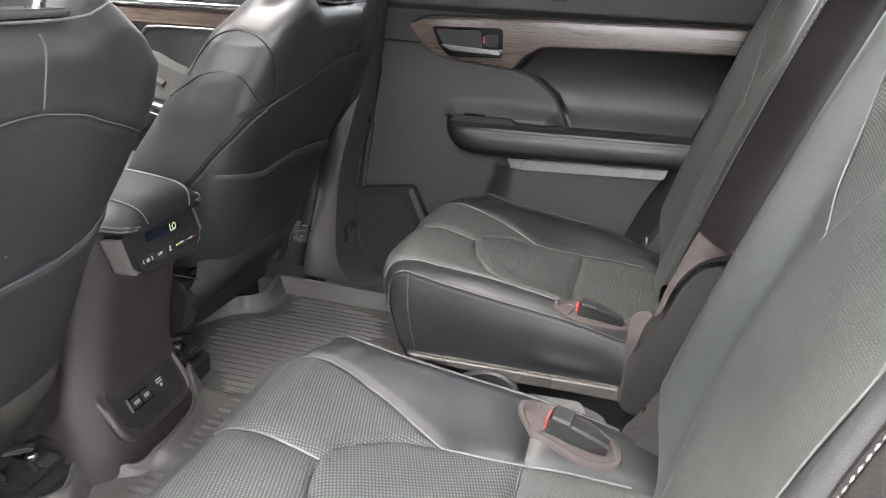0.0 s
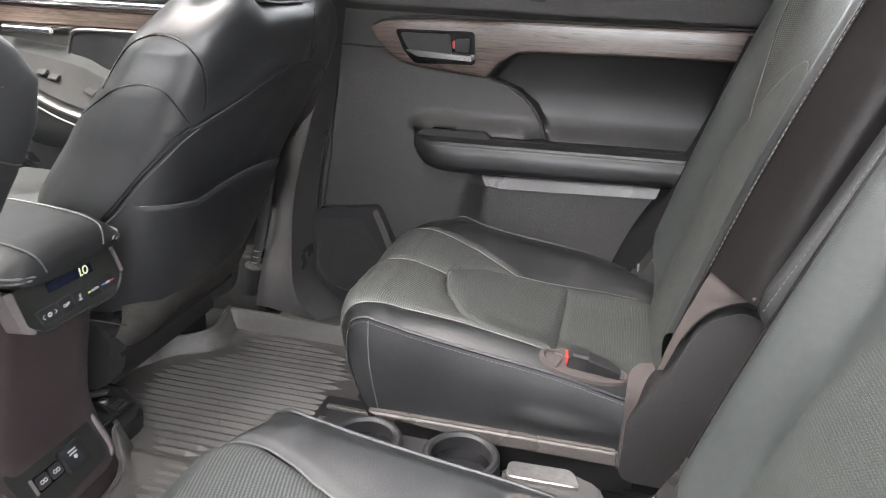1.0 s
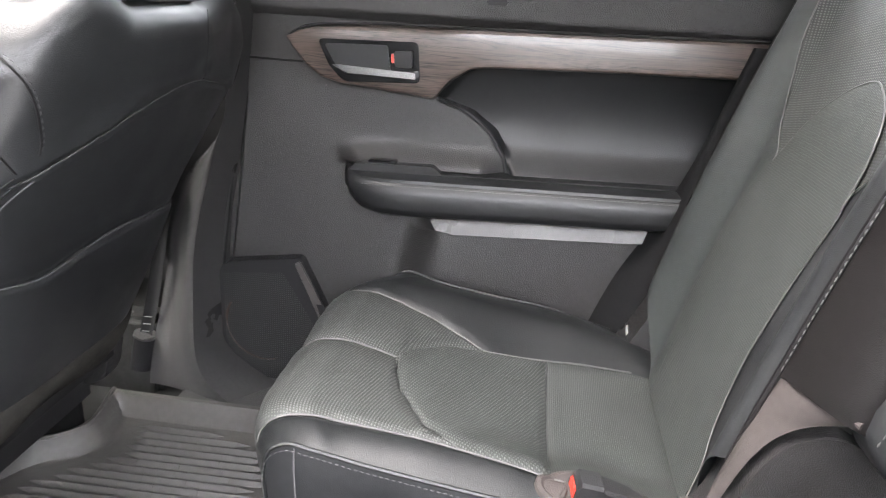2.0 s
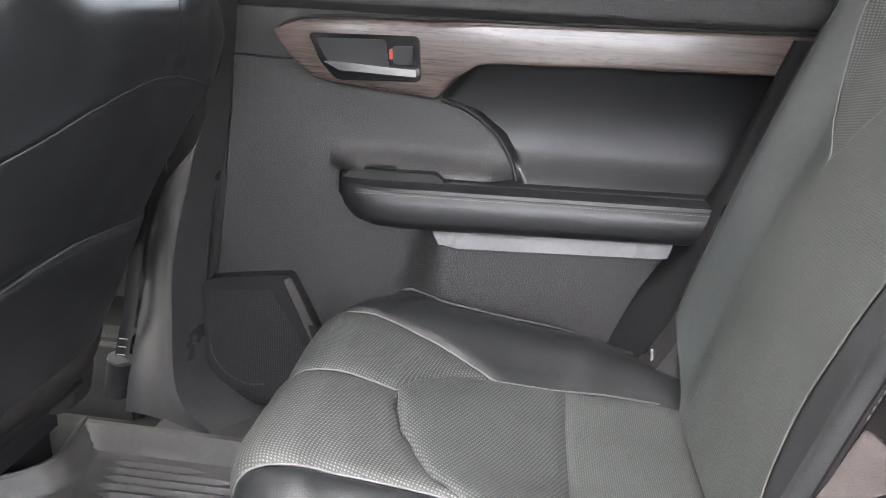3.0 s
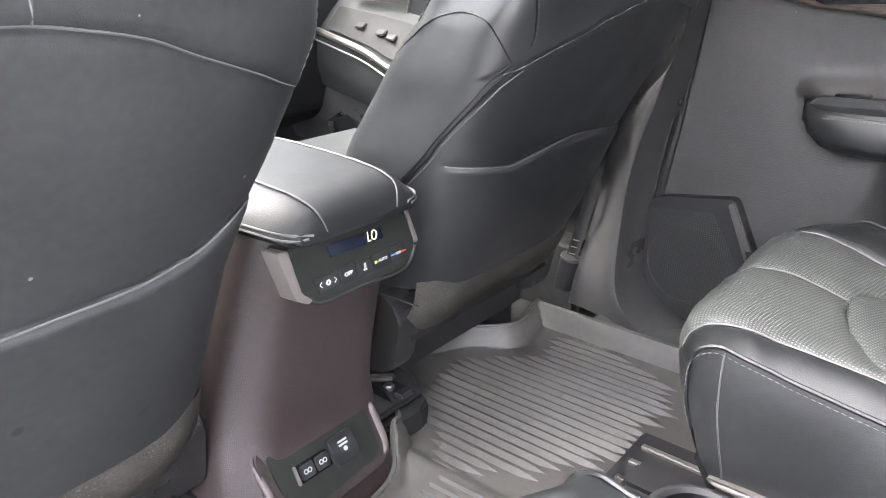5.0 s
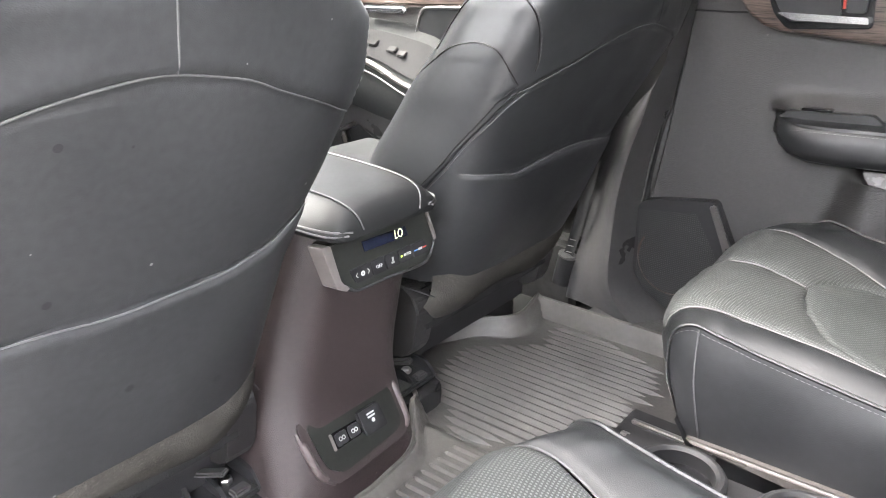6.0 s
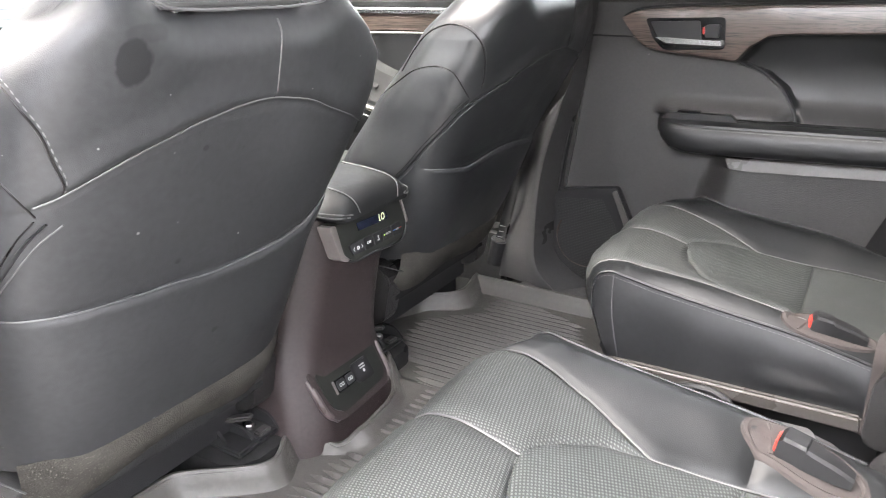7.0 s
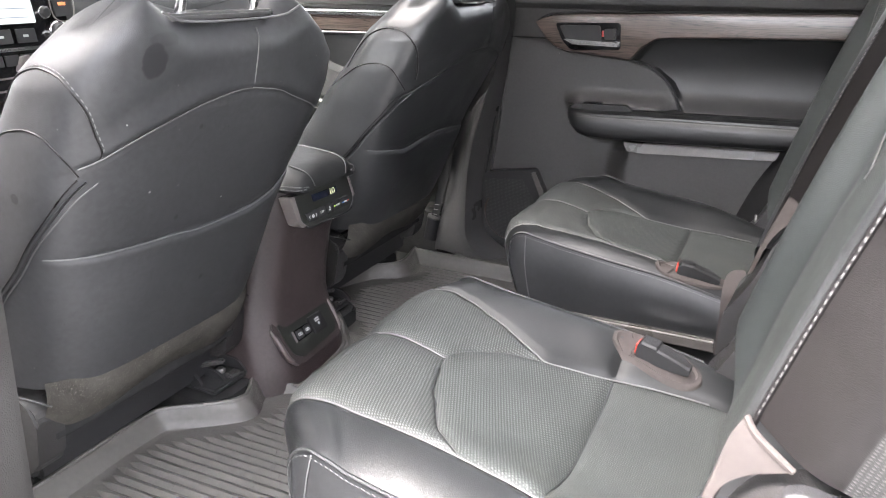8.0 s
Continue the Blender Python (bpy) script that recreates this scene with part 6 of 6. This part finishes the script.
    part("chrome_strip", prism([(-0.29, 0.600), (0.0, 0.602), (0.0, 0.6095), (-0.29, 0.608)], face, 0.0, 0.006, 0.002), CHROME, st, "bright chrome strip")
    for k in range(7):
        part("switch_key", prism([(-0.27 + 0.036 * k, 0.572), (-0.238 + 0.036 * k, 0.572), (-0.238 + 0.036 * k, 0.594), (-0.27 + 0.036 * k, 0.594)], face, 0.0, 0.004, 0.001), BLACK_PLASTIC, st)
    part("gear_trim", prism(rounded([(-0.075, 0.560), (-0.058, 0.590), (-0.038, 0.594), (-0.040, 0.562)], 0.004, 2), face, 0.0, 0.014, 0.002), SILVER_PLASTIC, st, "satin silver trim")
    for z in (0.520, 0.545):
        part("chrome_strip", prism([(-0.29, z), (-0.02, z + 0.002), (-0.02, z + 0.006), (-0.29, z + 0.004)], face, 0.0, 0.004, 0.001), SILVER_PLASTIC, st, "satin silver strip")
    return d


# ---- console between the chairs ----
def build_cup_console():
    c = thing("cup_holder", (0.1, 0.02, 0.0), "low black plastic cup holder between the chairs", "cup holder")
    zt, cups = 0.155, ((-0.040, 0.047), (0.095, 0.052))
    outline = rounded([(-0.100, -0.075), (-0.100, 0.098), (0.150, 0.098), (0.150, -0.075)], 0.045, 6)
    part("body", prism(outline, lambda x, y, z: Vector((x, y, z)), 0.0, zt - 0.022, 0.008, 3), BLACK_PLASTIC, c, "black plastic body")
    for x, y in cups:
        cup = part("cup_ring", disc((x, y, zt - 0.03), (0, 0, 1), 0.053, 0.032, 0.004, 40, hole=0.041), BLACK_PLASTIC, c, "satin black cup ring")
        part("cup_well", disc((x, y, zt - 0.024), (0, 0, 1), 0.042, 0.004, 0.001, 40), GLOSS_BLACK, cup, "dark cup well")
    t = thing("floor_bracket", (0.22, 0.05, 0.0), "satin metal seat bracket on the carpet", "bracket")
    part("bracket_plate", prism(rounded([(0.154, -0.06), (0.154, 0.066), (0.255, 0.070), (0.295, 0.030), (0.295, -0.06)], 0.02, 4), lambda x, y, z: Vector((x, y, z)), 0.0, 0.146, 0.012, 3), SATIN_PLASTIC, t)
    part("bracket_top", prism(rounded([(0.160, 0.030), (0.158, 0.063), (0.244, 0.067), (0.256, 0.033)], 0.01, 3), lambda x, y, z: Vector((x, y, z)), 0.14, 0.153, 0.004, 3), STEEL, t, "bright satin metal top")
    r = thing("rail_cover", (-0.15, 0.27, 0.0), "black ribbed rail cover in front of the chair", "rail cover")
    part("cover", box(-0.215, -0.06, 0.10, 0.335, 0.0, 0.014, 0.004), BLACK_PLASTIC, r)
    for k in range(5):
        part("slat", box(-0.20, -0.07, 0.130 + 0.040 * k, 0.140 + 0.040 * k, 0.012, 0.020, 0.002), STEEL, r, "bright metal slat")
    return c




def build_side_shade():
    """Dark sheet that paints the shade in the corner between the far chair's backrest and the door."""
    t = thing("side_shade", (0.42, 0.64, 0.0), "matt black sheet standing in for the shaded gap between chair and door", "trim panel")
    a = smooth_line([(0.235, 0.672, 0.0), (0.240, 0.672, 0.12), (0.269, 0.668, 0.215), (0.301, 0.666, 0.304), (0.341, 0.664, 0.382), (0.362, 0.664, 0.427), (0.40, 0.664, 0.52), (0.45, 0.664, 0.68)], 40)
    b = smooth_line([(0.33, 0.630, 0.0), (0.335, 0.625, 0.12), (0.352, 0.610, 0.205), (0.370, 0.602, 0.255), (0.386, 0.597, 0.31), (0.397, 0.592, 0.385), (0.392, 0.588, 0.428), (0.422, 0.640, 0.53), (0.474, 0.652, 0.68)], 40)
    part("shade_sheet", grid(lambda u, v: a[round(u * 40)].lerp(b[round(u * 40)], v) + Vector((-0.008, -0.005, 0.0)) * math.sin(math.pi * v), 40, 14), DARK_PAD, t)
    part("shade_return", grid(lambda u, v: b[round(u * 40)] + Vector((0.05, 0.03, 0.0)) * v, 40, 4), DARK_PAD, t)
    part("trim_seam", tube([p + Vector((-0.002, -0.001, 0)) for p in b[8:30:3]], 0.0016, 6, 40), PIPING_DARK, t, "grey seam")
    return t


def build_belts():
    """The front passenger's belt by the pillar, and the anchor beside the far chair."""
    belt = thing("seat_belt", (-0.50, 0.60, 0.0), "black woven seat belt with a black sleeve at the floor", "seat belt")
    line = smooth_line([(-0.452, 0.652, 0.46), (-0.474, 0.646, 0.33), (-0.498, 0.640, 0.20), (-0.520, 0.636, 0.105)], 24)
    part("webbing", grid(lambda u, v: line[round(u * 24)] + Vector((0.012 * (v - 0.5) * 2, 0.004 * math.sin(3 * v), 0)), 24, 6, lambda u, v: (0.35 * u, 0.04 * v)), WEBBING, belt, "black woven webbing")
    part("sleeve", tube([Vector((-0.520, 0.636, 0.110)), Vector((-0.524, 0.634, 0.085)), Vector((-0.530, 0.630, 0.045))], 0.0200, 14, 8), WEBBING, belt, "black plastic sleeve")
    part("sleeve_ring", tube([Vector((-0.5195, 0.636, 0.112)), Vector((-0.5205, 0.636, 0.1085))], 0.0207, 14, 2), SATIN_PLASTIC, belt, "satin ring")
    for k in range(3):
        part("belt_mark", move(box(-0.007, 0.007, -0.0008, 0.0008, -0.001, 0.001, 0.0003), Matrix.Translation(line[21 + k] + Vector((0, -0.004, 0))) @ Matrix.Rotation(radians(90), 4, "X")), SEAM, belt, "pale woven mark")
    anchor = thing("belt_anchor", (0.345, 0.56, 0.2), "steel belt anchor beside the chair backrest", "belt anchor")
    part("anchor_plate", move(box(-0.022, 0.022, -0.010, 0.010, -0.003, 0.003, 0.002), Matrix.Translation((0.350, 0.566, 0.245)) @ Matrix.Rotation(radians(-35), 4, "Y")), STEEL, anchor, "grey steel plate")
    part("anchor_bolt", disc((0.350, 0.558, 0.249), (-0.5, -0.6, 0.6), 0.008, 0.006, 0.002, 12), STEEL, anchor)
    part("belt_strap", tube([Vector((0.350, 0.573, 0.245)), Vector((0.372, 0.585, 0.32)), Vector((0.40, 0.60, 0.40))], 0.010, 8, 12, flat=0.25), MESH_CLOTH, anchor, "black belt webbing")
    part("edge_tab", tube([Vector((0.318, 0.572, 0.262)), Vector((0.322, 0.560, 0.238)), Vector((0.332, 0.545, 0.232)), Vector((0.342, 0.540, 0.236))], 0.003, 6, 16), PIPING, anchor, "pale cloth edge")


build_shell()
captain_chair(1, "black leather captain's chair with grey perforated cushion by the closed door")
captain_chair(-1, "black leather captain's chair with grey perforated cushion by the open doorway")
armrest_upright()
front_seat(-0.395, "black leather driver's seat with a round stain on its back", STAINED, True)
front_seat(-0.395 + 0.722, "black leather front passenger seat with piped seams and clean back", LEATHER, False)
build_console()
build_door()
build_pillar_trim()
build_front_door()
build_dash()
build_cup_console()
build_belts()
build_side_shade()
build_mat()
